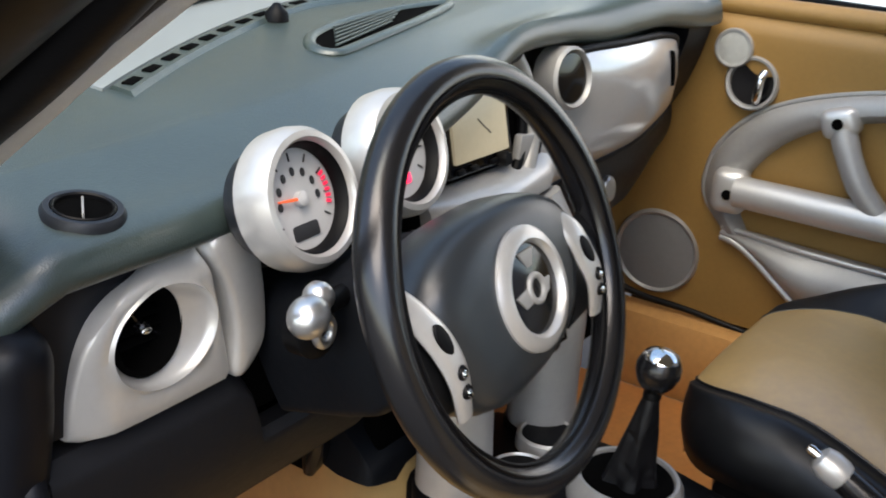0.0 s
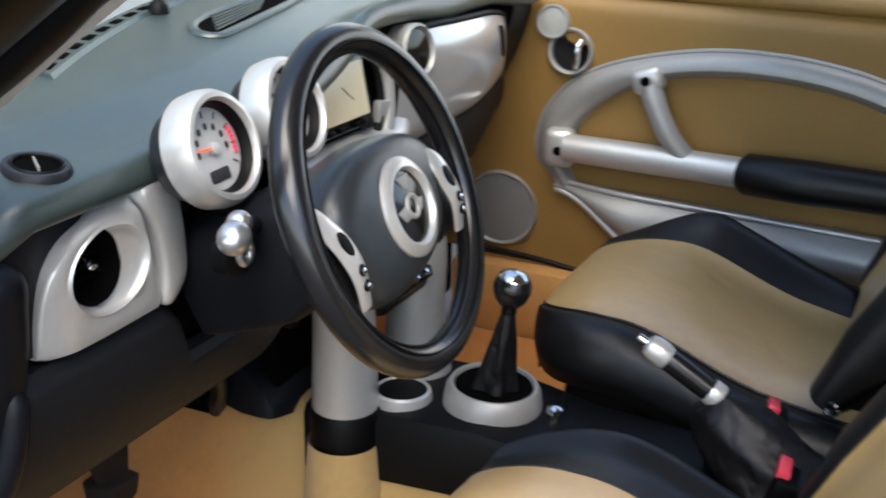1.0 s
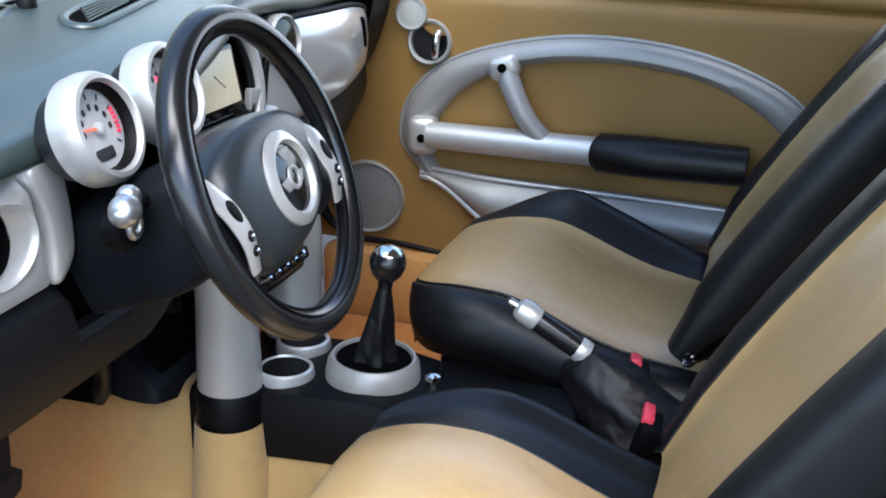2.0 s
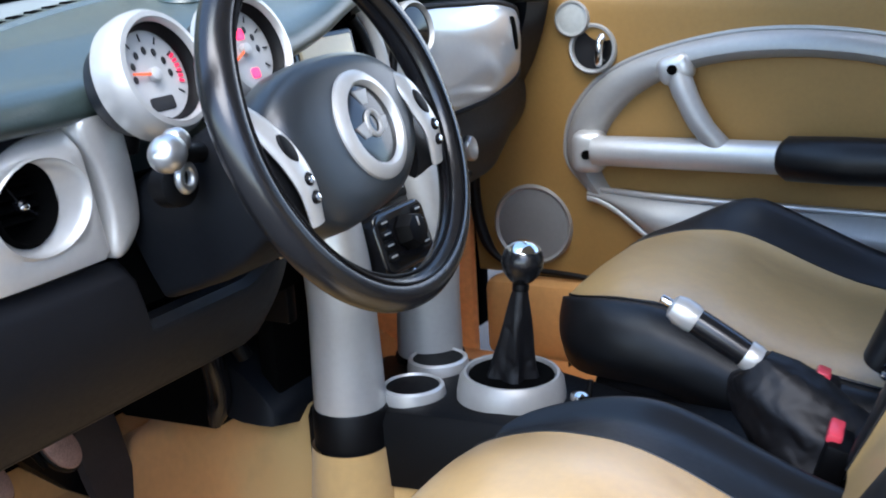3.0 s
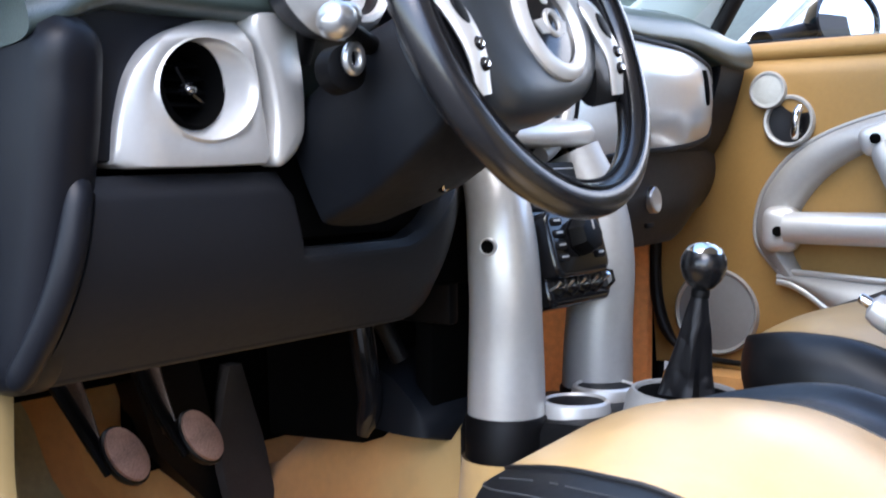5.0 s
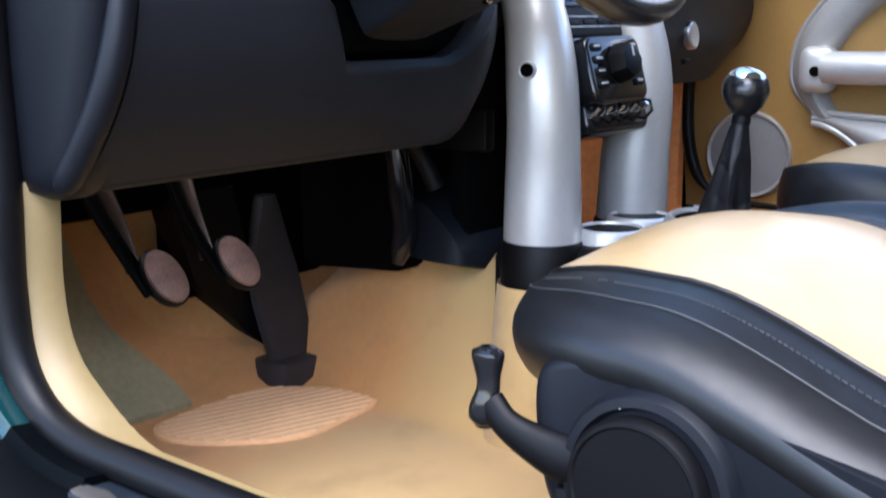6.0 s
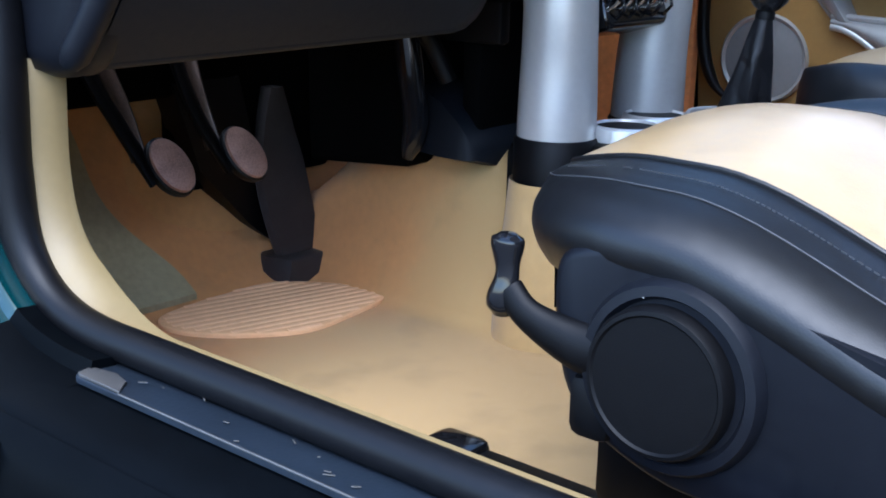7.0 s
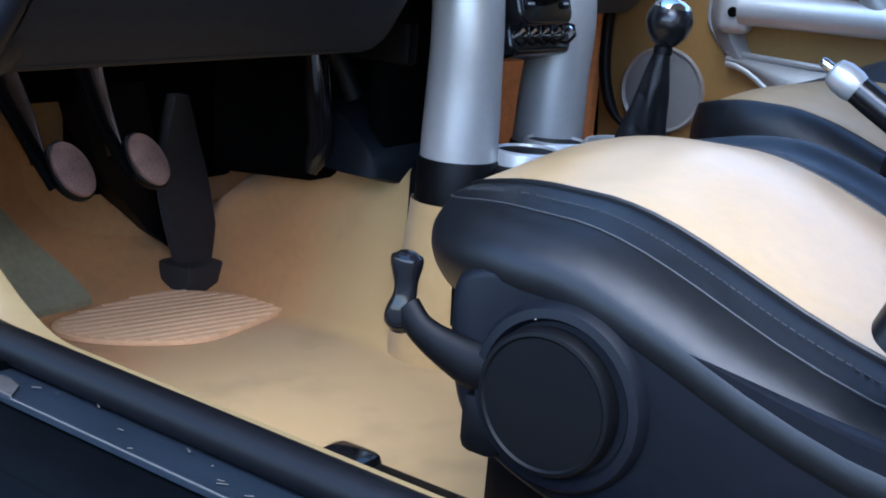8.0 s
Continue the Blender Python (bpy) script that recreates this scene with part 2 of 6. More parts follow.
def part(name, bm, mat, parent=None, label="", category="", kind="", group="", angle=42):
    """One mesh object under its thing or part; with no parent, a thing of its own with its origin at its base."""
    if parent is None:
        co = [v.co for v in bm.verts]
        at = V(sum(c.x for c in co) / len(co), sum(c.y for c in co) / len(co), min(c.z for c in co))
    else:
        at = WORLD[parent.name]
    bm.transform(Matrix.Translation(-at))
    bmesh.ops.recalc_face_normals(bm, faces=bm.faces)
    me = bpy.data.meshes.new(name)
    bm.to_mesh(me)
    bm.free()
    me.polygons.foreach_set("use_smooth", [True] * len(me.polygons))
    me.set_sharp_from_angle(angle=radians(angle))
    me.materials.append(mat)
    ob = new(name, me)
    if parent is None:
        ob.location = at
    else:
        ob.parent = parent
    WORLD[ob.name] = at.copy()
    return tagged(ob, label, category, group, kind)


def curve(pts, per=8, closed=False):
    """Points along a smooth line through the given ones."""
    P = [Vector(p) for p in pts]
    n = len(P)
    out = []
    for i in range(n if closed else n - 1):
        if closed:
            a, b, c, d = P[i - 1], P[i], P[(i + 1) % n], P[(i + 2) % n]
        else:
            b, c = P[i], P[i + 1]
            a = P[i - 1] if i else b * 2 - c
            d = P[i + 2] if i + 2 < n else c * 2 - b
        for k in range(per):
            t = k / per
            out.append(0.5 * (2 * b + (c - a) * t + (2 * a - 5 * b + 4 * c - d) * t * t + (3 * b - a - 3 * c + d) * t ** 3))
    if not closed:
        out.append(P[-1])
    return out


def loft(rings, closed=True, cap=True, bm=None, around=False):
    """A skin over rings of equal length. around: the last ring joins the first."""
    bm = bm or bmesh.new()
    rows = [[bm.verts.new(p) for p in r] for r in rings]
    n = len(rows[0])
    pairs = list(zip(rows, rows[1:])) + ([(rows[-1], rows[0])] if around else [])
    for a, b in pairs:
        for i in range(n if closed else n - 1):
            bm.faces.new((a[i], a[(i + 1) % n], b[(i + 1) % n], b[i]))
    if cap and closed and not around:
        bm.faces.new(rows[0][::-1])
        bm.faces.new(rows[-1])
    return bm


def join(*bms):
    out = bmesh.new()
    for b in bms:
        idx = {v: out.verts.new(v.co) for v in b.verts}
        for f in b.faces:
            out.faces.new([idx[v] for v in f.verts])
        b.free()
    return out


def tube(pts, r, n=16, closed=False, squash=1.0, up=None, cap=True):
    """A round or oval bar along points. r: one radius or one for each point."""
    P = [Vector(p) for p in pts]
    m = len(P)
    R = r if isinstance(r, (list, tuple)) else [r] * m
    rings, side = [], None
    for i, p in enumerate(P):
        if closed:
            t = P[(i + 1) % m] - P[i - 1]
        else:
            t = P[min(i + 1, m - 1)] - P[max(i - 1, 0)]
        t.normalize()
        if side is None:
            ref = Vector(up) if up else (V(0, 0, 1) if abs(t.z) < 0.9 else V(1, 0, 0))
            side = ref.cross(t)
        side = side - t * side.dot(t)
        side.normalize()
        other = t.cross(side)
        rings.append([p + R[i] * (math.cos(a) * side + squash * math.sin(a) * other)
                      for a in (2 * math.pi * k / n for k in range(n))])
    return loft(rings, cap=cap, around=closed)


def frame_of(axis, up=(0, 0, 1)):
    n = Vector(axis).normalized()
    ref = Vector(up)
    if abs(n.dot(ref)) > 0.98:
        ref = V(0, 1, 0)
    u = ref.cross(n).normalized()
    return u, n.cross(u), n


def lathe(profile, at, axis, n=40, up=(0, 0, 1), oval=1.0):
    """A turned body: profile of (radius, height along the axis)."""
    u, v, w = frame_of(axis, up)
    rings = [[Vector(at) + w * h + max(r, 1e-4) * (u * math.cos(a) + v * oval * math.sin(a))
              for a in (2 * math.pi * k / n for k in range(n))] for r, h in profile]
    return loft(rings, around=profile[0][0] > 0.001 and profile[-1][0] > 0.001)


def slab(outline, at, u, v, depth, bev=0.003, seg=3):
    """A plate of the outline (a, b) laid on u and v, its face at `at`, its back `depth` behind, with a rounded front edge."""
    u, v = Vector(u).normalized(), Vector(v).normalized()
    w = u.cross(v).normalized()
    pts = [Vector((p[0], p[1])) for p in outline]
    if sum(a.x * b.y - b.x * a.y for a, b in zip(pts, pts[1:] + pts[:1])) < 0:
        pts.reverse()
    n = len(pts)

    def inset(d):
        out = []
        for i in range(n):
            e0, e1 = (pts[i] - pts[i - 1]).normalized(), (pts[(i + 1) % n] - pts[i]).normalized()
            n0, n1 = Vector((-e0.y, e0.x)), Vector((-e1.y, e1.x))
            k = (n0 + n1)
            k = k / max(k.length_squared / 2, 0.5)
            out.append(pts[i] + k * d)
        return out

    rings = [(pts, -depth), (pts, -bev)]
    for k in range(1, seg + 1):
        a = math.pi / 2 * k / seg
        rings.append((inset(bev * (1 - math.cos(a))), -bev * (1 - math.sin(a))))
    return loft([[Vector(at) + u * p.x + v * p.y + w * h for p in r] for r, h in rings])


def rounded(w, h, r, per=5, cx=0.0, cy=0.0):
    out = []
    for sx, sy, a0 in ((1, 1, 0), (-1, 1, 90), (-1, -1, 180), (1, -1, 270)):
        for k in range(per + 1):
            a = radians(a0 + 90 * k / per)
            out.append((cx + sx * (w / 2 - r) + r * math.cos(a), cy + sy * (h / 2 - r) + r * math.sin(a)))
    return out


def oval(rx, ry, n=40, cx=0.0, cy=0.0):
    return [(cx + rx * math.cos(2 * math.pi * k / n), cy + ry * math.sin(2 * math.pi * k / n)) for k in range(n)]


def rbox(at, size, bev=0.004, rot=(0, 0, 0), seg=2):
    bm = bmesh.new()
    bmesh.ops.create_cube(bm, size=1.0, matrix=Matrix.Diagonal((*size, 1)))
    bmesh.ops.bevel(bm, geom=list(bm.edges), offset=bev, segments=seg, affect="EDGES", profile=0.5)
    bm.transform(pose(*at, *rot))
    return bm


def ball(at, r, scale=(1, 1, 1), rot=(0, 0, 0), seg=24):
    bm = bmesh.new()
    bmesh.ops.create_uvsphere(bm, u_segments=seg, v_segments=seg // 2, radius=r)
    bm.transform(pose(*at, *rot) @ Matrix.Diagonal((*scale, 1)))
    return bm


def sheet(f, us, vs, back):
    """A skin f(u, v) with a back, offset by the vector `back`, and closed edges."""
    bm = bmesh.new()
    A = [[bm.verts.new(f(u, v)) for v in vs] for u in us]
    B = [[bm.verts.new(Vector(f(u, v)) + Vector(back)) for v in vs] for u in us]
    nu, nv = len(us), len(vs)
    for i in range(nu - 1):
        for j in range(nv - 1):
            bm.faces.new((A[i][j], A[i + 1][j], A[i + 1][j + 1], A[i][j + 1]))
            bm.faces.new((B[i][j], B[i][j + 1], B[i + 1][j + 1], B[i + 1][j]))
    for i in range(nu - 1):
        bm.faces.new((A[i][0], B[i][0], B[i + 1][0], A[i + 1][0]))
        bm.faces.new((A[i][-1], A[i + 1][-1], B[i + 1][-1], B[i][-1]))
    for j in range(nv - 1):
        bm.faces.new((A[0][j], A[0][j + 1], B[0][j + 1], B[0][j]))
        bm.faces.new((A[-1][j], B[-1][j], B[-1][j + 1], A[-1][j + 1]))
    return bm


def at_frame(bm, m):
    bm.transform(m)
    return bm


def span(a, b, n):
    return [a + (b - a) * k / (n - 1) for k in range(n)]


def smooth(a, b, x):
    t = min(1, max(0, (x - a) / (b - a)))
    return t * t * (3 - 2 * t)


CX = 0.017          # the car's middle line
# ---------------------------------------------------------------- structure: ground, yard, cabin shell
part("ground", sheet(lambda u, v: (u, v, 0), [-400, -60, -12, 0, 12, 60, 400], [-400, -60, -12, 0, 12, 60, 400], (0, 0, -0.05)),
     CONCRETE, None, "grey concrete yard under the parked car", "ground", "structure")

# Out of view; added to cut low light coming from behind the car.
part("wall_back", rbox((-1.0, -6.0, 1.5), (6.2, 0.2, 3.0), 0.01), BRICK, None, "unseen dark wall added behind the car to block low light", "wall", "structure")

# cabin floor with tunnel and toe board
def floor_z(x, y):
    tunnel = 0.205 * math.exp(-((x - CX) / 0.115) ** 6)
    toe = 0.36 * smooth(0.60, 0.92, y)
    left = 0.10 * smooth(-0.57, -0.68, x) * smooth(0.25, 0.6, y)
    return 0.225 + max(tunnel * smooth(0.85, 0.5, y), toe) + left

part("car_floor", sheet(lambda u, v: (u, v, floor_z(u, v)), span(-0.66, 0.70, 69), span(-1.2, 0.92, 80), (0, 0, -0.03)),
     FLOORCARPET, None, "stained tan carpet on the car floor and tunnel, bounce-lit orange painted in", "carpet", "structure")
# toe boards and side kick panels
part("toe_board", sheet(lambda u, v: (u, 0.70 + 0.16 * smooth(0.25, 0.6, v) + 0.02 * math.sin(u * 9), v), span(-0.68, 0.72, 30), span(0.215, 0.9, 20), (0, 0.03, 0)),
     TOECARPET, None, "tan carpet on the sloping toe board", "carpet", "structure")
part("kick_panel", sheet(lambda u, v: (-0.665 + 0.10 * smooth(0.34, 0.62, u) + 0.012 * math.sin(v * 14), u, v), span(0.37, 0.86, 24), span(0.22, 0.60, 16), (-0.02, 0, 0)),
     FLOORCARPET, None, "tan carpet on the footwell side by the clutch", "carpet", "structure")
part("felt_strip", sheet(lambda u, v: (-0.66 + (0.355 - 0.55 * (v - 0.63) + 0.012 * math.sin(v * 50)) * u, v, floor_z(-0.66 + (0.355 - 0.55 * (v - 0.63) + 0.012 * math.sin(v * 50)) * u, v) + 0.009), span(0, 1, 24), span(0.628, 0.80, 16), (0, 0, -0.008)),
     FELT, None, "grey green felt patch at the footrest", "carpet", "structure")
part("passenger_kick_panel", sheet(lambda u, v: (0.715 - 0.10 * smooth(0.40, 0.75, u), u, v), span(0.495, 0.88, 20), span(0.22, 0.68, 14), (0.02, 0, 0)),
     ORANGE, None, "orange tan carpet on the passenger footwell side", "carpet", "structure")
part("firewall_box", rbox((0.30, 0.80, 0.47), (0.80, 0.04, 0.50), 0.01), ORANGE, None, "orange tan carpet across the passenger footwell", "carpet", "structure")

# Unseen outer panels, added to stop light leaking into the footwell.
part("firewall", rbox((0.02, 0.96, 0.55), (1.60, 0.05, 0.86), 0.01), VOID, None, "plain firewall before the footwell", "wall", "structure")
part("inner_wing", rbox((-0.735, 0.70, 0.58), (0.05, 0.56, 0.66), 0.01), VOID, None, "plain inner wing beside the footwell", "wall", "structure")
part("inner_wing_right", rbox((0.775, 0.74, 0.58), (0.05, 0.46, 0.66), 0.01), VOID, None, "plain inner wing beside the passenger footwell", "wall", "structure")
part("cowl", rbox((0.02, 0.83, 0.925), (1.56, 0.36, 0.05), 0.01), BLACK, None, "black cowl below the windscreen", "trim", "structure")
part("passenger_carpet", sheet(lambda u, v: (u, v, floor_z(u, v) + 0.005), span(0.155, 0.69, 30), span(-0.30, 0.66, 34), (0, 0, -0.004)), PASSCARPET, None, "carpet on the passenger floor, shaded orange put in its colour", "carpet", "structure")
part("passenger_sill", rbox((0.728, -0.28, 0.298), (0.07, 1.50, 0.155), 0.02), TOECARPET, None, "tan carpet on the passenger sill", "carpet", "structure")
# driver's sill: carpet edge, seal, tread plate, outer sill, door jamb
sill = thing("door_sill", (-0.75, 0, 0.2), "dark blue sill under the open driver's door", "door sill", kind="structure")
part("inner_sill", loft([[V(x, y, z) for x, z in ((-0.665, 0.22), (-0.662, 0.34), (-0.67, 0.376), (-0.70, 0.376), (-0.715, 0.370), (-0.775, 0.366), (-0.80, 0.345), (-0.808, 0.30), (-0.80, 0.20))]
     for y in span(-1.1, 0.42, 20)]), SILLBLACK, sill)
part("tread_plate", slab([(-1.0, -0.020), (0.219, -0.020), (0.222, -0.016), (0.212, 0.018), (0.207, 0.021), (-1.0, 0.021)], (-0.724, 0, 0.3745), (0, 1, 0), (-1, 0, 0.06), 0.005, 0.002),
     STEEL, sill, "scuffed blue grey metal tread plate")
part("plate_end", slab([(0.188, -0.001), (0.213, 0.004), (0.209, 0.018), (0.204, 0.020), (0.156, 0.020), (0.170, 0.004)], (-0.724, 0, 0.3768), (0, 1, 0), (-1, 0, 0.06), 0.002, 0.0006), WORNTIP, sill, "bare worn end of the tread plate")
rnd = random.Random(5)
for k in range(18):
    part("scratch", rbox((-0.725 + rnd.uniform(-0.016, 0.016), 0.15 - 0.026 * k + rnd.uniform(-0.02, 0.02), 0.3768), (0.0012, rnd.uniform(0.002, 0.008), 0.0008), 0.0002, (0, 3, rnd.uniform(-40, 40))), WORNTIP, sill)
part("plate_edge", tube([(-0.7452, y, 0.3762) for y in span(-0.98, 0.155, 14)], 0.0009, 6), WORNTIP, sill, "thin bright worn edge of the tread plate")
part("sill_cap", loft([[V(x, y, z) for x, z in ((-0.792, 0.356), (-0.806, 0.345), (-0.814, 0.32), (-0.822, 0.22), (-0.79, 0.22))] for y in span(-1.1, 0.40, 12)]), SILLBLACK, sill)
SEAL = curve([(-0.699, -1.0, 0.386), (-0.699, -0.3, 0.385), (-0.699, 0.0, 0.386), (-0.699, 0.17, 0.3865), (-0.700, 0.253, 0.389), (-0.701, 0.304, 0.405), (-0.702, 0.338, 0.442),
              (-0.702, 0.352, 0.50), (-0.702, 0.349, 0.59), (-0.70, 0.356, 0.70), (-0.700, 0.352, 0.84), (-0.700, 0.325, 0.935), (-0.712, 0.19, 1.03), (-0.718, 0.10, 1.09), (-0.705, -0.03, 1.195), (-0.67, -0.22, 1.33)], 8)
SQ = [(p, (SEAL[min(i + 1, len(SEAL) - 1)] - SEAL[max(i - 1, 0)]).normalized().cross(V(1, 0, 0))) for i, p in enumerate(SEAL)]
part("kick_strip", loft([[p + V(0.004, 0, 0) + q * (0.008 - 0.012 * k), p + V(0.016, 0, 0) + q * (0.010 - 0.025 * k), p + V(0.030, 0, 0) + q * (0.008 - 0.031 * k), p + V(0.042, 0, 0) + q * (0.0055 - 0.0275 * k), p + V(0.047, 0, 0) + q * 0.010, p + V(0.02, 0, 0) + q * 0.03]
           for p, q, k in [(p, q, smooth(0.20, 0.31, p.y)) for p, q in SQ if p.z < 0.60 and p.y > -0.95]]),
     BEIGE, sill, "beige plastic kick strip along the door opening")
part("door_seal", tube(SEAL, [0.0145 + 0.005 * smooth(0.40, 0.50, p.z) for p in SEAL], 18), RUBBER, sill, "black rubber seal round the door opening")
jamb = thing("door_jamb", (-0.78, 0.40, 0.36), "teal painted door jamb at the front of the opening", "door jamb", kind="structure")
JP = SQ[20:88]

def jamb_rows(lo, hi):
    return [[p + V(-0.010, 0, 0) + q * 0.006, p + V(-0.030, 0, 0) + q * 0.004, p + V(-0.034, 0, 0) + q * 0.016, p + V(-0.070, 0, 0) + q * 0.022, p + V(-0.120, 0, 0) + q * 0.050, p + V(-0.120, 0, 0) + q * 0.12, p + V(-0.01, 0, 0) + q * 0.12]
            for p, q in JP if lo <= p.z <= hi and p.y > 0.2]

part("painted_jamb", loft(jamb_rows(0.402, 0.96)), TEAL, jamb)
part("jamb_foot", loft(jamb_rows(0.385, 0.408)), SILLBLACK, jamb)
# pillars, windscreen, roof and the back of the cabin
pl = thing("a_pillar_left", (-0.66, 0.33, 0.93), "pale grey windscreen pillar trim by the driver", "pillar", kind="structure")
AL = curve([(-0.636, 0.375, 0.905), (-0.656, 0.30, 0.955), (-0.680, 0.153, 1.05), (-0.676, 0.10, 1.09), (-0.630, -0.18, 1.30)], 8)
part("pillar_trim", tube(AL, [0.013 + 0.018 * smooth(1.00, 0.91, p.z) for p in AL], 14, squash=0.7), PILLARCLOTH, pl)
part("outer_pillar", tube([p + V(-0.122, 0.04, 0.0) for p in AL], 0.055, 14, squash=0.8), FRAMEDARK, pl)
part("inner_seal", tube([p + V(-0.034, 0.004, -0.004) for p in AL], 0.013, 10), RUBBER, pl)
pr = thing("a_pillar_right", (0.68, 0.42, 0.93), "pale grey windscreen pillar trim by the passenger", "pillar", kind="structure")
rings = []
for k in span(0, 1, 16):
    y0, y1, z = 0.560 - 0.36 * k - 0.02 * math.sin(math.pi * k), 0.392 - 0.285 * k, 0.935 + 0.42 * k
    w = smooth(0.12, 0.0, k)
    y0 += 0.05 * w
    x = 0.698 - 0.10 * k
    rings.append([V(x - 0.010, y1, z), V(x - 0.030, y1 * 0.8 + y0 * 0.2, z + 0.006), V(x - 0.038, (y0 + y1) / 2, z + 0.02), V(x - 0.034, y1 * 0.15 + y0 * 0.85, z + 0.03), V(x - 0.014, y0, z + 0.035),
                  V(x + 0.02, y0, z + 0.035), V(x + 0.02, y1, z)])
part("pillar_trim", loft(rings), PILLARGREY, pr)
part("inner_seal", tube(curve([(0.700, 0.392, 0.925), (0.692, 0.33, 1.02), (0.672, 0.24, 1.15), (0.62, 0.10, 1.35)], 6), 0.017, 10), RUBBER, pr, "black rubber seal")

def screen_pt(u, v):
    x = 1.32 * (u - 0.5) * (1 - 0.10 * v)
    yb = 0.63 - 0.50 * x * x
    return V(x, yb - 0.60 * v, 0.985 - 0.03 * abs(x) + 0.42 * v)

ws = part("windscreen", sheet(screen_pt, span(0, 1, 25), span(0, 1, 9), (0, 0.003, 0.004)), GLASS, None, "clear windscreen above the dashboard", "windscreen", "structure")
ws.visible_shadow = False
part("windscreen_band", sheet(lambda u, v: screen_pt(u, v * 0.05) + V(0, 0.008, 0.0), span(0, 1, 25), span(-1.0, 0.2, 6), (0, 0.004, 0.002)), BLACK, None,
     "black band along the foot of the windscreen", "trim", "structure")
part("roof", sheet(lambda u, v: (u, v, 1.41 - 0.05 * (u / 0.6) ** 2 - 0.04 * ((v + 0.9) / 0.9) ** 2), span(-0.60, 0.62, 13), span(-1.75, 0.0, 13), (0, 0, 0.02)),
     HEADLINER, None, "pale headliner under the car roof", "roof", "structure")
part("cabin_back", sheet(lambda u, v: (u, -1.65 - 0.15 * (1 - v), 0.2 + 0.75 * v), span(-0.72, 0.74, 9), span(0, 1, 5), (0, -0.03, 0)), BLACK, None, "plain back wall of the cabin", "wall", "structure")
part("quarter_panel", sheet(lambda u, v: (0.73, -1.75 + 0.85 * u, 0.2 + 0.75 * v), span(0, 1, 5), span(0, 1, 5), (0.03, 0, 0)), BLACK, None, "plain side wall behind the passenger door", "wall", "structure")
part("quarter_panel_left", sheet(lambda u, v: (-0.73, -1.75 + 0.85 * u, 0.2 + 0.75 * v), span(0, 1, 5), span(0, 1, 5), (-0.03, 0, 0)), BLACK, None, "plain side wall behind the driver's door", "wall", "structure")
for sx in (-1, 1):
    part("b_pillar", tube([(sx * 0.72, -0.92, 0.35), (sx * 0.715, -0.93, 0.95), (sx * 0.60, -0.98, 1.38)], 0.04, 10), BLACK, None, "black centre pillar behind the door", "pillar", "structure")

# ---------------------------------------------------------------- dashboard
dash = thing("dashboard", (0.0, 0.35, 0.6), "dark blue grey grained dashboard with silver trim panels", "dashboard")

def dash_front(x):
    k = smooth(-0.32, 0.22, x)
    return 0.222 + 0.075 * k, 0.897 + 0.050 * k + 0.016 * math.exp(-((x - 0.07) / 0.09) ** 2) - 0.014 * smooth(0.18, 0.34, x) - 0.024 * smooth(0.46, 0.68, x)

def dash_top(x, y):
    return 0.931 + 0.029 * (1 - math.exp(-max(-0.1, y - 0.28) / 0.065)) + 0.016 * smooth(-0.55, 0.05, x) - 0.05 * smooth(0.60, 0.70, abs(x)) - 0.014 * smooth(0.46, 0.66, x)

def windbase(x):
    return 0.645 - 0.50 * x * x

rings = []
for x in span(-0.690, 0.695, 60):
    yf, zf = dash_front(x)
    zf -= 0.030 * smooth(-0.620, -0.690, x)
    yf += 0.014 * smooth(-0.640, -0.690, x)
    yb = windbase(x)
    lift = 0.010 * smooth(0.12, 0.35, x)
    pts = [V(x, yf + 0.06, zf - 0.018), V(x, yf + 0.012, zf - 0.012), V(x, yf, zf), V(x, yf + 0.012, zf + 0.022 + lift), V(x, yf + 0.05, dash_top(x, yf + 0.05) + lift)]
    pts += [V(x, y, dash_top(x, y) + lift * smooth(0.5, 0.36, y)) for y in span(yf + 0.10, yb, 14)]
    pts = curve(pts, 3) + [V(x, yb, 0.80), V(x, yf + 0.12, 0.80)]
    rings.append(pts)
part("upper_pad", loft(rings), DASH, dash, "soft grained upper pad")

# outer end of the dashboard, seen through the open door
part("end_cover", loft([[V(x, y, z) for y, z in curve([(0.220 + d, 0.868 - d), (0.30, 0.882 - d), (0.37, 0.868 - d), (0.37, 0.60 + d), (0.345, 0.578 + d), (0.282 + d, 0.586 + d), (0.25 + d, 0.66), (0.225 + d, 0.76), (0.215 + d, 0.82)], 6, True)]
           for x, d in ((-0.630, 0.020), (-0.640, 0.006), (-0.652, 0.0), (-0.672, 0.0), (-0.684, 0.006), (-0.688, 0.02))]), NAVY, dash, "dark side cover of the dashboard end", angle=85)

# driver's knee panel with the cut-out for the column
def knee(u, v):
    x = -0.640 - 0.026 * v + (0.585 + 0.026 * v) * u
    cut = smooth(-0.440, -0.410, x) * smooth(-0.150, -0.270, x)
    top = 0.752 - 0.073 * cut
    bot = 0.588 + 0.004 * u + 0.05 * smooth(0.72, 1.0, u)
    z = top + (bot - top) * v
    s = (0.757 - z) / 0.17
    y = 0.232 + 0.010 * s + 0.042 * s * s + 0.09 * smooth(0.72, 1.0, u) - 0.012 * math.sin(math.pi * min(1, s))
    lip = 0.012 * smooth(0.10, 0.0, v)
    return V(x, y + lip, z)

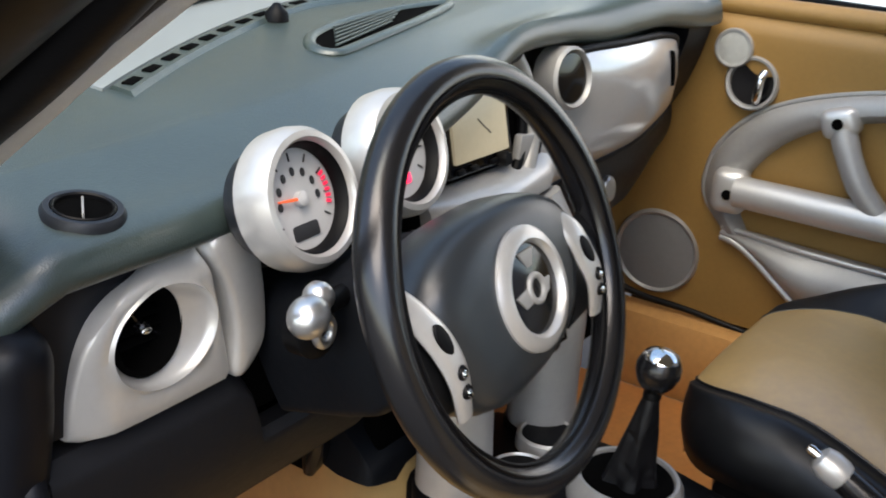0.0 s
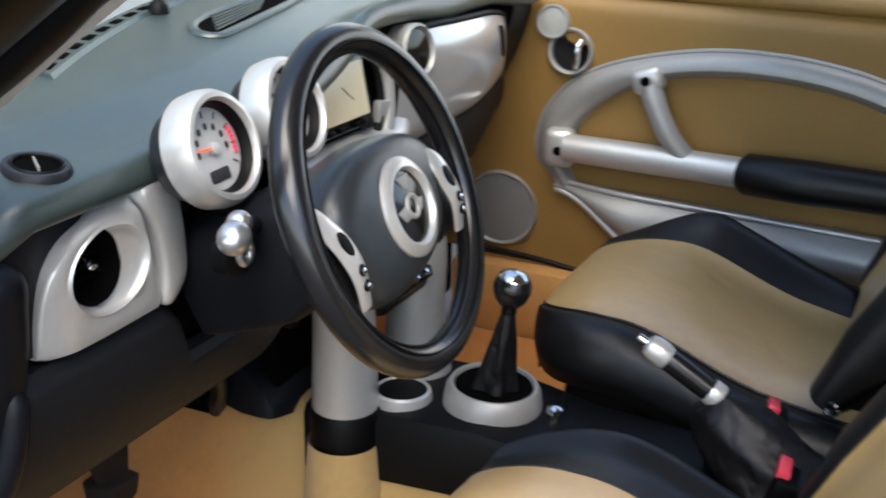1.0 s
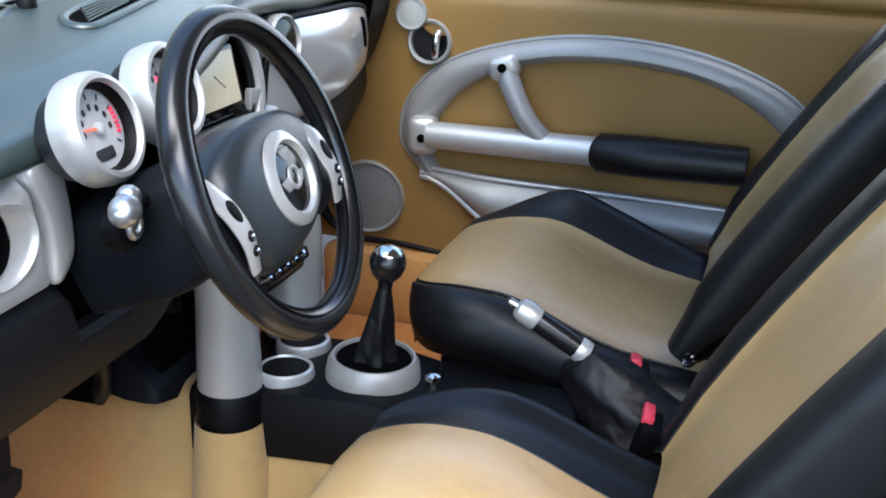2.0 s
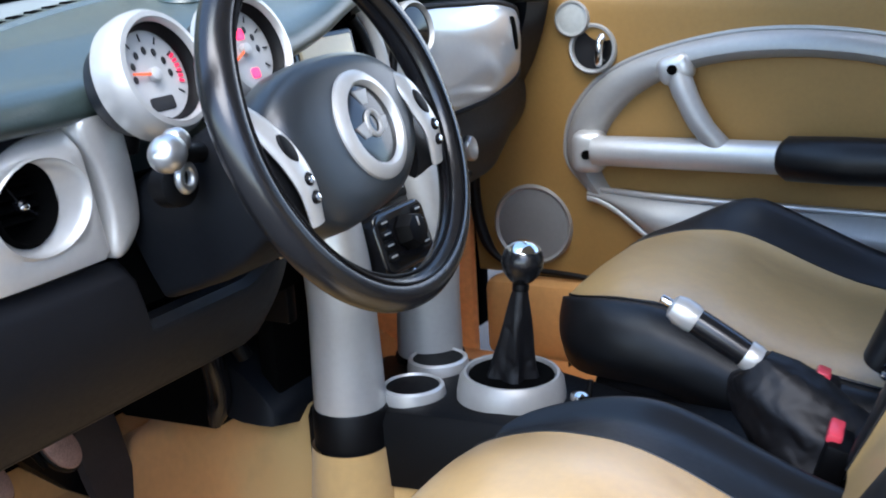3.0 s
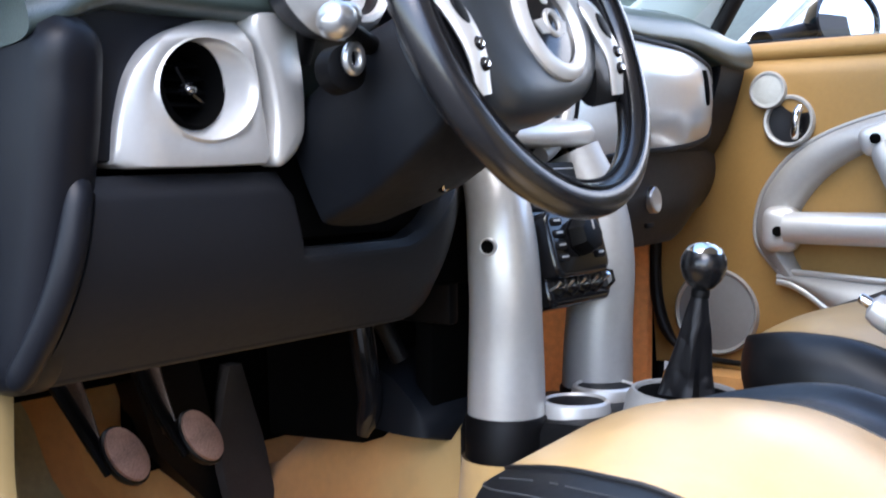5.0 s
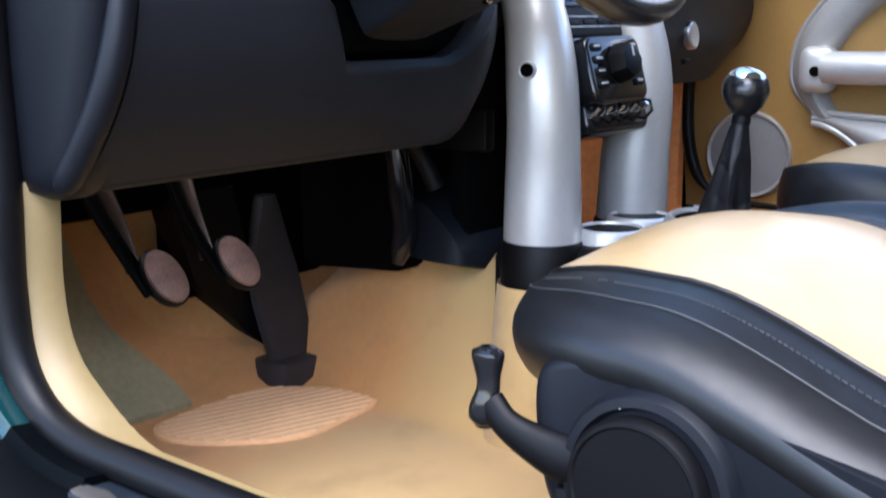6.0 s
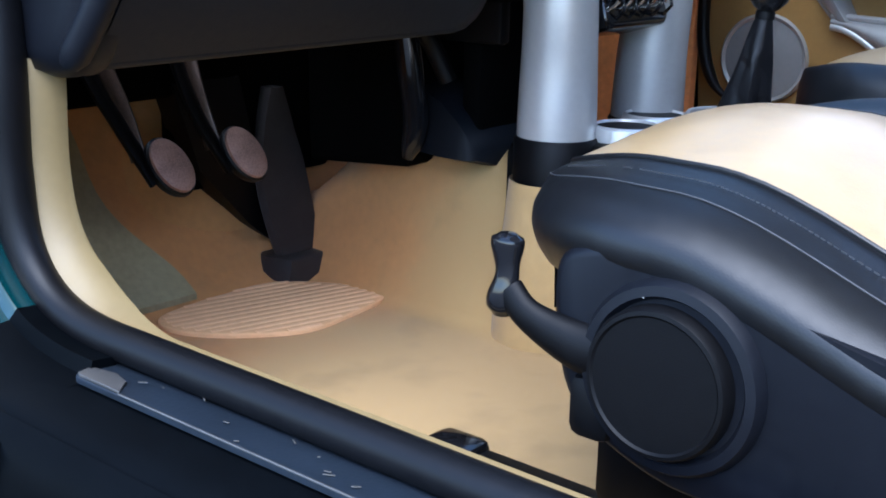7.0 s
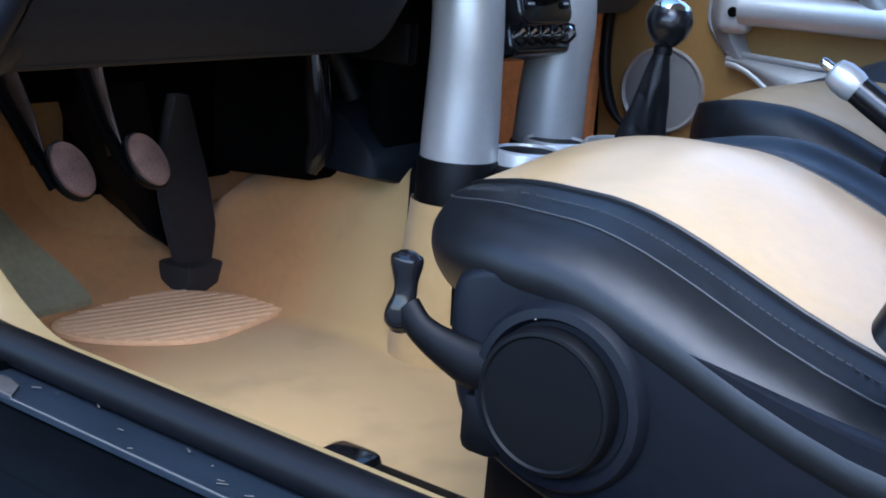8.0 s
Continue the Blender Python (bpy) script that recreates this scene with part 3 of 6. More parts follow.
part("knee_panel", sheet(knee, span(0, 1, 60), span(0, 1, 26), (0, 0.02, 0.0)), KNEE, dash, "dark lower panel below the trim")
part("knee_side", tube([knee(0, v) + V(-0.014, 0.004, 0.004) for v in span(-0.03, 1.02, 24)], [0.008] + [0.0125] * 22 + [0.008], 14), NAVY, dash, "rounded side edge of the lower panel")
part("knee_edge", tube([knee(u, 1.0) + V(0, 0.008, 0.002) for u in span(0, 1, 30)], 0.008, 10), KNEE, dash)
# Black filler boxes standing in for the shade under the dash.
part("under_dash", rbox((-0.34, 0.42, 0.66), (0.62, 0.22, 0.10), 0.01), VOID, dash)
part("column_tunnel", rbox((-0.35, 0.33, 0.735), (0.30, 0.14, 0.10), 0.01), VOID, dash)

# trim panels: a skin between the vent opening and the outline
def trim_panel(outline, hole, dish, at_y, bulge, edge=0.012):
    cx, cz = dish[0], dish[1]
    poly = [Vector((p.x, p.y)) for p in outline]
    n = 72
    def edge_point(a):
        d = Vector((math.cos(a), math.sin(a)))
        best = 0.01
        for p, q in zip(poly, poly[1:] + poly[:1]):
            e = q - p
            den = d.x * e.y - d.y * e.x
            if abs(den) < 1e-12:
                continue
            w = p - Vector((cx, cz))
            t = (w.x * e.y - w.y * e.x) / den
            s = (w.x * d.y - w.y * d.x) / den
            if t > 0 and -1e-6 <= s <= 1 + 1e-6:
                best = max(best, t)
        return Vector((cx, cz)) + d * best
    A = [2 * math.pi * k / n for k in range(n)]
    rim = [edge_point(a) for a in A]
    din = [Vector((cx + dish[2] * math.cos(a), cz + dish[3] * math.sin(a))) for a in A]
    hol = [Vector((hole[0] + hole[2] * math.cos(a), hole[1] + hole[3] * math.sin(a))) for a in A]
    rows = [[V(p.x, at_y(p.x, p.y) + 0.040, p.y) for p in hol], [V(p.x, at_y(p.x, p.y) + 0.012, p.y) for p in hol]]
    for k in (0.25, 0.5, 0.75, 0.92):
        rows.append([V(*(lambda q: (q.x, at_y(q.x, q.y) + 0.011 * (1 - k) ** 0.7 * 1.1, q.y))(h + (d - h) * k)) for h, d in zip(hol, din)])
    rows.append([V(p.x, at_y(p.x, p.y) - 0.0035, p.y) for p in din])
    for k in (0.12, 0.3, 0.5, 0.7, 0.85, 0.95):
        rows.append([V(*(lambda q: (q.x, at_y(q.x, q.y) - bulge * math.sin(math.pi * k) * 0.5, q.y))(d + (r - d) * k)) for d, r in zip(din, rim)])
    rows.append([V(p.x, at_y(p.x, p.y) + 0.003, p.y) for p in rim])
    rows.append([V(p.x, at_y(p.x, p.y) + edge, p.y) for p in rim])
    return loft(rows, cap=False)

left_y = lambda x, z: 0.228 + 0.014 * smooth(-0.58, -0.625, x) + 0.02 * smooth(0.86, 0.89, z)
OUT = curve([(-0.618, 0.758, 0), (-0.613, 0.800, 0), (-0.600, 0.838, 0), (-0.574, 0.864, 0), (-0.53, 0.880, 0), (-0.485, 0.888, 0)], 5) + [V(-0.460, 0.759, 0), V(-0.55, 0.758, 0)]
part("driver_trim", trim_panel(OUT, (-0.538, 0.827, 0.0350, 0.0360), (-0.530, 0.823, 0.053, 0.0425), left_y, 0.004, 0.05), SILVER, dash, "silver trim panel with a round vent")
part("trim_end", loft([[V(x, 0.224 + d, z) for x, z in curve([(-0.482 + e, 0.888 - e), (-0.436 - e, 0.890 - e), (-0.426 - e, 0.855), (-0.421 - e, 0.815), (-0.423 - e, 0.784), (-0.440 - e, 0.762 + e), (-0.458 + e, 0.760 + e), (-0.457 + e, 0.80), (-0.465 + e, 0.84)], 5, True)]
     for d, e in ((0.022, 0.0), (0.004, 0.0), (0.0005, 0.0015), (-0.0015, 0.005))]), SILVER, dash, "silver end piece of the trim")
part("trim_backing", slab(rounded(0.245, 0.155, 0.02, cx=-0.5455, cy=0.832), (0, 0.280, 0), (1, 0, 0), (0, 0, 1), 0.02, 0.006), VOID, dash)
part("trim_surround", trim_panel([V(*p, 0) for p in rounded(0.225, 0.130, 0.02, cx=-0.5365, cy=0.828)], (-0.538, 0.827, 0.039, 0.041), (-0.538, 0.827, 0.046, 0.048), lambda x, z: 0.246, 0.0, 0.03), NAVY, dash)
vent = part("side_vent", lathe([(0.038, -0.03), (0.038, 0.0), (0.0355, 0.004), (0.0335, 0.0), (0.032, -0.028), (0.0, -0.034)], (-0.538, 0.240, 0.827), (0.1, -1, 0.1)), VOID, dash, "black round air vent")
for k in (-0.016, -0.005, 0.006, 0.017):
    part("vent_slat", rbox((-0.538, 0.258, 0.827 + k), (0.058 - abs(k) * 1.0, 0.010, 0.0018), 0.0008, (25, 0, 0)), VOID, vent)
part("vent_knob", join(lathe([(0.006, -0.006), (0.006, 0.002), (0.004, 0.004), (0, 0.004)], (-0.533, 0.250, 0.824), (0.1, -1, 0.1), 16), tube([(-0.533, 0.252, 0.824), (-0.516, 0.252, 0.812)], 0.0016, 6), tube([(-0.533, 0.252, 0.824), (-0.545, 0.252, 0.842)], 0.0016, 6)), GLOSSY, vent)
part("tab_glint", ball((-0.5335, 0.2455, 0.823), 0.0038, (1.5, 0.6, 0.8)), CHROME, vent)

# passenger's trim and vents
def right_y(x, z):
    return 0.296 - 0.006 * smooth(0.2, 0.35, x) + 0.022 * smooth(0.38, 0.60, x) + 0.020 * smooth(0.55, 0.62, x)

OUTR = curve([(0.155, 0.762, 0), (0.30, 0.766, 0), (0.42, 0.771, 0), (0.53, 0.782, 0), (0.583, 0.802, 0), (0.604, 0.838, 0), (0.591, 0.870, 0), (0.553, 0.893, 0), (0.47, 0.908, 0), (0.35, 0.916, 0), (0.225, 0.920, 0), (0.180, 0.900, 0), (0.155, 0.83, 0)], 5, True)

def bulged(outline, cx, cz, at_y, bulge, edge):
    rows = [[V(p.x, at_y(p.x, p.y) + edge, p.y) for p in outline]]
    for k in (1.0, 0.985, 0.95, 0.88, 0.75, 0.6, 0.45, 0.3, 0.15, 0.02):
        rows.append([V(*(lambda x, z: (x, at_y(x, z) - bulge * (1 - k ** 3), z))(cx + (p.x - cx) * k, cz + (p.y - cz) * k)) for p in outline])
    return loft(rows)

part("passenger_trim", bulged(OUTR, 0.38, 0.848, right_y, 0.019, 0.03), GLOSSSILVER, dash, "glossy silver trim panel before the passenger")
part("trim_lip", tube([V(0.38 + (p.x - 0.38) * 1.02, right_y(p.x, p.y) + 0.004, 0.848 + (p.y - 0.848) * 1.04) for p in OUTR], 0.006, 10, closed=True), BLACK, dash)
part("trim_vent", slab(oval(0.011, 0.028, 28), (0.507, 0.2862, 0.860), (1, 0.20, 0.25), (-0.25, 0, 1), 0.02, 0.002), VOID, dash, "dark slit vent in the trim end")
v2 = part("centre_vent_right", lathe([(0.040, -0.03), (0.040, 0.002), (0.036, 0.006), (0.032, 0.0), (0.030, -0.02), (0, -0.024)], (0.192, 0.284, 0.898), (-0.12, -1, 0.15)), GREYSILVER, dash, "round air vent in a silver ring")
part("vent_core", lathe([(0.031, -0.03), (0.031, 0.001), (0.015, 0.003), (0, 0.004)], (0.192, 0.284, 0.898), (-0.12, -1, 0.15)), GLOSSY, v2)
# lower passenger side with the glovebox
def glove(u, v):
    x = 0.145 + 0.555 * u
    z = 0.768 + (0.600 - 0.768) * v + 0.05 * smooth(0.75, 1, u) * v
    return V(x, 0.322 + 0.035 * v * v + 0.09 * smooth(0.90, 1.0, v) + 0.05 * u * u - 0.012 * math.sin(math.pi * v), z)

part("glovebox", sheet(glove, span(0, 1, 40), span(0, 1, 24), (0, 0.02, 0)), NAVY, dash, "dark glovebox lid")
part("glove_seam", tube([glove(u, 0.03) + V(0, -0.001, 0) for u in span(0.08, 0.98, 30)], 0.002, 6), BLACK, dash)
part("glove_latch", slab(oval(0.016, 0.022, 28), (0.407, 0.318, 0.690), (1, 0, 0.5), (-0.5, 0, 1), 0.012, 0.004), SATINCHROME, dash, "oval satin chrome glovebox latch")
part("latch_slot", rbox((0.390, 0.322, 0.652), (0.020, 0.008, 0.008), 0.002), BLACK, dash)
part("dash_lower_edge", tube([glove(u, 0.99) + V(0, 0.02, 0) for u in span(0, 1, 20)], 0.014, 10), BLACK, dash)
part("dash_end_right", loft([[V(x, y, z) for y, z in curve([(0.330, 0.930), (0.316, 0.905), (0.321, 0.87), (0.346, 0.796), (0.386, 0.73), (0.430, 0.68), (0.52, 0.62), (0.56, 0.66), (0.56, 0.91), (0.45, 0.94)], 5, True)] for x in (0.612, 0.70)]), NAVY, dash)
part("dash_core", rbox((0.02, 0.49, 0.78), (1.28, 0.20, 0.22), 0.02), BLACK, dash)

# top vents
def top_at(x, y, up=0.0):
    return V(x, y, dash_top(x, y) + 0.010 * smooth(0.12, 0.35, x) * smooth(0.5, 0.36, y) + up)

MOON = [Vector((p.x * 0.91 - 0.034, p.y - 0.026 - 0.05 * p.x)) for p in curve([(-0.142, 0.412, 0), (-0.135, 0.396, 0), (-0.11, 0.396, 0), (0.0, 0.418, 0), (0.10, 0.443, 0), (0.195, 0.478, 0), (0.11, 0.489, 0), (0.0, 0.482, 0), (-0.09, 0.460, 0), (-0.13, 0.434, 0)], 6, True)]
mv = part("top_vent", tube([top_at(p.x, p.y, 0.001) for p in MOON], 0.007, 10, closed=True, squash=0.7), DASH, dash, "raised lip of the half moon defroster vent")
c = Vector((-0.034, 0.417))
part("vent_well", loft([[top_at(p.x, p.y, 0.0015) for p in MOON], [top_at(*(c + (p - c) * 0.6), 0.001) for p in MOON]]), VOID, mv)
for k in range(6):
    y0 = 0.387 + 0.010 * k
    part("vent_slat", tube([top_at(-0.141 + 0.011 * k, y0, 0.004), top_at(-0.007 + 0.018 * k, y0 + 0.030, 0.003)], 0.0014, 6), DASH, mv)

def strip_y(x):
    return 0.550 - 0.20 * (math.hypot(x, 0.04) - 0.04) - 0.36 * x * x

slot = part("defroster_strip", loft([[top_at(x, strip_y(x) + d, h) for d, h in ((-0.017, 0.0), (-0.012, 0.0045), (0.012, 0.0045), (0.017, 0.0))] for x in span(-0.402, 0.50, 50)]), DASH, dash, "slotted defroster strip by the windscreen")
for k in range(22):
    x = -0.380 + 0.04 * k
    slope = -0.20 * x / math.hypot(x, 0.04) - 0.72 * x
    part("defroster_slot", rbox(tuple(top_at(x, strip_y(x), 0.0042)), (0.027, 0.011, 0.003), 0.001, (4, 0, math.degrees(math.atan(slope)))), VOID, slot)
part("windscreen_ledge", sheet(lambda u, v: top_at(u, strip_y(u) + 0.019 + (windbase(u) - strip_y(u) - 0.019) * v, 0.003), span(-0.412, 0.53, 40), span(0, 1, 5), (0, 0, -0.004)), LEDGE, dash, "ledge behind the defroster slots, sky sheen in its pale colour")
part("light_sensor", lathe([(0.014, -0.004), (0.013, 0.006), (0.008, 0.011), (0.004, 0.016), (0, 0.017)], top_at(-0.098, 0.512, 0.004), (0, 0, 1), 16), BLACK, slot, "small black sensor dome")

VX, VY = -0.571, 0.265
VZ = 0.927
VN = (0.02, -0.16, 1)
dv = part("corner_vent", lathe([(0.0315, -0.008), (0.0315, 0.001), (0.029, 0.005), (0.0245, 0.005), (0.0215, -0.002), (0.020, -0.03), (0, -0.03)], (VX, VY, VZ), VN, 40, (0, 1, 0)), SHROUD, dash, "round corner vent on the dashboard top")
part("vent_collar", lathe([(0.0235, 0.0052), (0.0225, 0.0062), (0.0212, 0.005), (0.0212, 0.002)], (VX, VY, VZ), VN, 36, (0, 1, 0)), BLACK, dv)
part("vent_blade", rbox((VX, VY, VZ + 0.004), (0.0018, 0.038, 0.005), 0.0006, (0, 0, -38)), GREYSILVER, dv)
part("vent_dark", lathe([(0.0215, -0.012), (0.0215, 0.002), (0, 0.0025)], (VX, VY, VZ), VN, 32), VOID, dv)

# ---------------------------------------------------------------- centre: display, silver ring
NAVC = V(0.006, 0.296, 0.868)
NN = V(-0.04, -0.97, 0.20)
nu, nv_, nw = frame_of(NN)
disp = thing("navigation_display", NAVC, "cream lit screen in a black bezel inside a silver ring", "display")
part("bezel", slab(rounded(0.128, 0.098, 0.008), NAVC - nw * 0.002, nu, nv_, 0.05, 0.004), GLOSSY, disp)
part("screen", slab(rounded(0.104, 0.074, 0.003, cy=0.004), NAVC + nw * 0.002, nu, nv_, 0.006, 0.001), SCREEN, disp, "pale cream lit screen")
part("screen_mark", tube([NAVC + nw * 0.0025 + nu * a + nv_ * b for a, b in ((-0.004, 0.012), (0.004, 0.004), (0.018, -0.008))], 0.0008, 6), INK, disp)
for a in (-0.045, -0.02, 0.02, 0.045):
    part("key", rbox(tuple(NAVC + nw * 0.002 + nu * a - nv_ * 0.042), (0.014, 0.006, 0.007), 0.002), BLACK, disp)
part("volume_knob", lathe([(0.009, 0), (0.009, 0.010), (0.007, 0.013), (0, 0.013)], NAVC - nv_ * 0.042 + nu * 0.034, nw, 20), BLACK, disp)
part("warning_lamp", rbox(tuple(NAVC + nw * 0.003 + nu * -0.012 + nv_ * 0.046), (0.008, 0.003, 0.004), 0.001), REDLAMP, disp, "small red lamp")
part("ring", tube([NAVC - nw * 0.004 + 0.112 * (nu * math.cos(a) + nv_ * math.sin(a)) for a in span(radians(-75), radians(38), 30)], 0.011, 12), GREYSILVER, disp, "grey silver ring")
# Enlarged black slab: paints the shade under the dash hood.
part("ring_back", slab(rounded(0.26, 0.185, 0.03, cy=-0.002), NAVC - nw * 0.014, nu, nv_, 0.03, 0.006), VOID, disp)
part("ring_step", tube([NAVC - nw * 0.004 + 0.092 * (nu * math.cos(a) + nv_ * math.sin(a)) for a in span(radians(-65), radians(40), 24)], 0.007, 10), BLACK, disp)
part("bracket", rbox(tuple(NAVC - nw * 0.004 + nu * 0.088 - nv_ * 0.045), (0.036, 0.012, 0.045), 0.003, (0, 8, 0)), GREYSILVER, disp)
centre = thing("centre_trim", (0.03, 0.29, 0.76), "silver cross piece between the display and the radio", "trim panel")
part("cross_piece", loft([[V(x, y, z) for y, z in curve([(0.262 + d, 0.772), (0.252 + d, 0.786), (0.262 + d, 0.803), (0.30 + d, 0.812), (0.33, 0.80), (0.33, 0.772)], 4, True)] for x, d in ((-0.10, 0.03), (-0.06, 0.01), (0.02, 0.0), (0.12, 0.008), (0.17, 0.03), (0.20, 0.05))]), SILVER, centre)

# ---------------------------------------------------------------- steering wheel and column
WC = V(-0.36, 0.024, 0.877)
TILT_A, TURN_B = radians(22.1), radians(3.3)
WN = V(math.sin(TURN_B) * math.cos(TILT_A), -math.cos(TURN_B) * math.cos(TILT_A), math.sin(TILT_A))
wu, wv, ww = frame_of(WN)

def W(a, b, h=0.0):
    return WC + wu * a + wv * b + ww * h

wheel = thing("steering_wheel", WC, "two spoke black leather steering wheel with silver inserts", "steering wheel")
R0, RT = 0.1605, 0.0152
rr = [RT * (1 + 0.10 * math.exp(-((abs(a % (2 * math.pi) - math.pi / 2) - 1.25) / 0.3) ** 2)) for a in span(0, 2 * math.pi * 95 / 96, 96)]
part("rim", tube([W(R0 * math.cos(a), R0 * math.sin(a)) for a in span(0, 2 * math.pi * 95 / 96, 96)], rr, 20, closed=True), RIMHIDE, wheel, "shiny worn black leather rim")
part("rim_seam", tube([W((R0 - 0.0152) * math.cos(a), (R0 - 0.0152) * math.sin(a), 0.006) for a in span(0, 2 * math.pi * 95 / 96, 96)], 0.0016, 6, closed=True), BLACK, wheel)
part("rim_groove", tube([W((R0 - 0.006) * math.cos(a), (R0 - 0.006) * math.sin(a), 0.0155) for a in span(0, 2 * math.pi * 95 / 96, 96)], 0.0013, 6, closed=True), BLACK, wheel)
HUB = [(p.x, p.y) for p in curve([(0.0, 0.068, 0), (0.070, 0.058, 0), (0.110, 0.026, 0), (0.090, -0.032, 0), (0.054, -0.062, 0), (0.0, -0.077, 0), (-0.074, -0.079, 0), (-0.108, -0.040, 0), (-0.118, 0.022, 0), (-0.072, 0.058, 0)], 6, True)]
rings = []
for k, h in ((0.90, -0.055), (1.0, -0.03), (1.0, -0.012), (0.96, 0.004), (0.86, 0.012), (0.70, 0.016), (0.45, 0.018), (0.2, 0.018)):
    rings.append([W(a * k, b * k - 0.006, h) for a, b in HUB])
part("airbag_cover", loft(rings), AIRBAG, wheel, "dark grained airbag cover")
part("emblem_ring", lathe([(0.036, 0.008), (0.036, 0.022), (0.039, 0.0255), (0.045, 0.0245), (0.050, 0.020), (0.051, 0.006)], W(0, -0.012), WN, 56), SILVER, wheel, "matt silver ring round the badge")
emb = part("badge", lathe([(0.0365, 0.012), (0.0365, 0.0195), (0.02, 0.0215), (0, 0.022)], W(0, -0.012), WN, 48), GLOSSY, wheel, "gloss black badge with plain silver wings")
part("badge_wing", join(tube([W(0.0105 * math.cos(a), 0.0105 * math.sin(a) - 0.012, 0.0225) for a in span(0, 2 * math.pi * 23 / 24, 24)], 0.0026, 8, closed=True),
     slab([(-0.012, 0.031), (0.011, 0.031), (0.004, 0.0175), (-0.004, 0.0175)], W(0, -0.012, 0.0222), wu, wv, 0.002, 0.0005),
     slab([(-0.011, 0.004), (-0.029, 0.000), (-0.020, -0.011), (-0.009, -0.010)], W(0, -0.012, 0.0225), wu, wv, 0.002, 0.0005),
     slab([(0.011, 0.004), (0.024, 0.003), (0.019, -0.007), (0.009, -0.010)], W(0, -0.012, 0.0225), wu, wv, 0.002, 0.0005)), GREYSILVER, emb)
for sx in (-1, 1):
    rings = []
    for k in span(0, 1, 9):
        a = 0.080 + 0.078 * k
        top, bot = 0.012 + 0.002 * k, -0.072 + 0.010 * k
        th = 0.014 - 0.003 * k
        hm = -0.008
        loop = curve([(sx * a, top, hm), (sx * a, top * 0.7 + bot * 0.3, hm + th), (sx * a, top * 0.3 + bot * 0.7, hm + th), (sx * a, bot, hm), (sx * a, top * 0.3 + bot * 0.7, hm - th), (sx * a, top * 0.7 + bot * 0.3, hm - th)], 3, True)
        rings.append([W(*p) for p in loop])
    sp = part("spoke", loft(rings), LEATHER, wheel)
    line = curve([(-0.145, 0.032, 0.002), (-0.134, 0.012, 0.008), (-0.122, -0.013, 0.012), (-0.114, -0.041, 0.012), (-0.109, -0.072, 0.004)] if sx < 0 else
                 [(0.074, 0.030, 0.004), (0.084, 0.012, 0.016), (0.093, -0.012, 0.018), (0.099, -0.036, 0.018), (0.103, -0.066, 0.008)], 6)
    part("spoke_insert", tube([W(*p) for p in line], [0.0095 + 0.0045 * math.sin(math.pi * i / (len(line) - 1)) for i in range(len(line))], 14, squash=0.40, up=ww), SILVER, sp, "silver spoke insert")
    part("switch", slab(oval(0.007, 0.014, 24), W(line[11].x, line[11].y, line[11].z + 0.0065), wu + wv * 0.42, wv - wu * 0.42, 0.006, 0.002), BLACK, sp)
    for c0 in (line[17], line[20]):
        part("button", lathe([(0.0058, -0.004), (0.0058, 0.002), (0.004, 0.004), (0, 0.004)], W(c0.x, c0.y, c0.z + 0.0035), WN, 16), BLACK, sp)
        part("button_cap", lathe([(0.003, -0.001), (0.003, 0.001), (0, 0.0015)], W(c0.x - 0.001, c0.y - 0.001, c0.z + 0.0075), WN, 10), CHROME, sp)

col = thing("steering_column", W(0, 0, -0.14), "dark plastic steering column shroud with chrome stalks", "steering column")
rings = []
for h, w, up, dn, dx in ((-0.05, 0.058, 0.045, 0.050, 0.0), (-0.075, 0.072, 0.048, 0.070, -0.002), (-0.11, 0.079, 0.046, 0.084, -0.004), (-0.15, 0.074, 0.042, 0.089, 0.006), (-0.19, 0.066, 0.038, 0.090, 0.012), (-0.25, 0.058, 0.030, 0.088, 0.018)):
    loop = curve([(dx, up, 0), (dx + w * 0.7, up * 0.8, 0), (dx + w, 0.0, 0), (dx + w * 0.95, -dn * 0.7, 0), (dx + w * 0.72, -dn, 0), (dx - w * 0.68, -dn, 0), (dx - w * 0.93, -dn * 0.78, 0), (dx - w, -0.005, 0), (dx - w * 0.8, up * 0.8, 0)], 4, True)
    rings.append([W(p.x, p.y, h) for p in loop])
part("shroud", loft(rings), COLUMN, col, "dark blue grey column shroud")
lock = part("ignition_lock", lathe([(0.019, -0.012), (0.019, 0.003), (0.0165, 0.005), (0.0145, 0.001), (0.013, -0.006), (0.0, -0.007)], (-0.334, 0.132, 0.750), (0.35, -0.85, -0.35), 28), VOID, col, "dark ignition lock")
part("lock_ring", lathe([(0.0172, 0.003), (0.0166, 0.0062), (0.0150, 0.0055), (0.0146, 0.002)], (-0.334, 0.132, 0.750), (0.35, -0.85, -0.35), 28), CHROME, lock, "thin chrome ring")
a, b = V(-0.430, 0.130, 0.856), V(-0.510, 0.098, 0.872)
st = part("stalk", tube([a, a.lerp(b, 0.6), b], [0.009, 0.008, 0.008], 12), BLACK, col)
part("stalk_knob", ball(tuple(b), 0.0165, (1.12, 0.95, 0.95), (0, -10, 15)), SATINCHROME, st, "shiny silver stalk end")
part("stalk_dome", join(lathe([(0.0085, -0.008), (0.0112, -0.004), (0.0118, 0.003), (0.0094, 0.0085), (0.005, 0.0115), (0, 0.0125)], a.lerp(b, 0.72) + V(0, 0.002, 0.010), (-0.15, -1, 0.12), 24)), SATINCHROME, st, "chrome dome beside the stalk end")
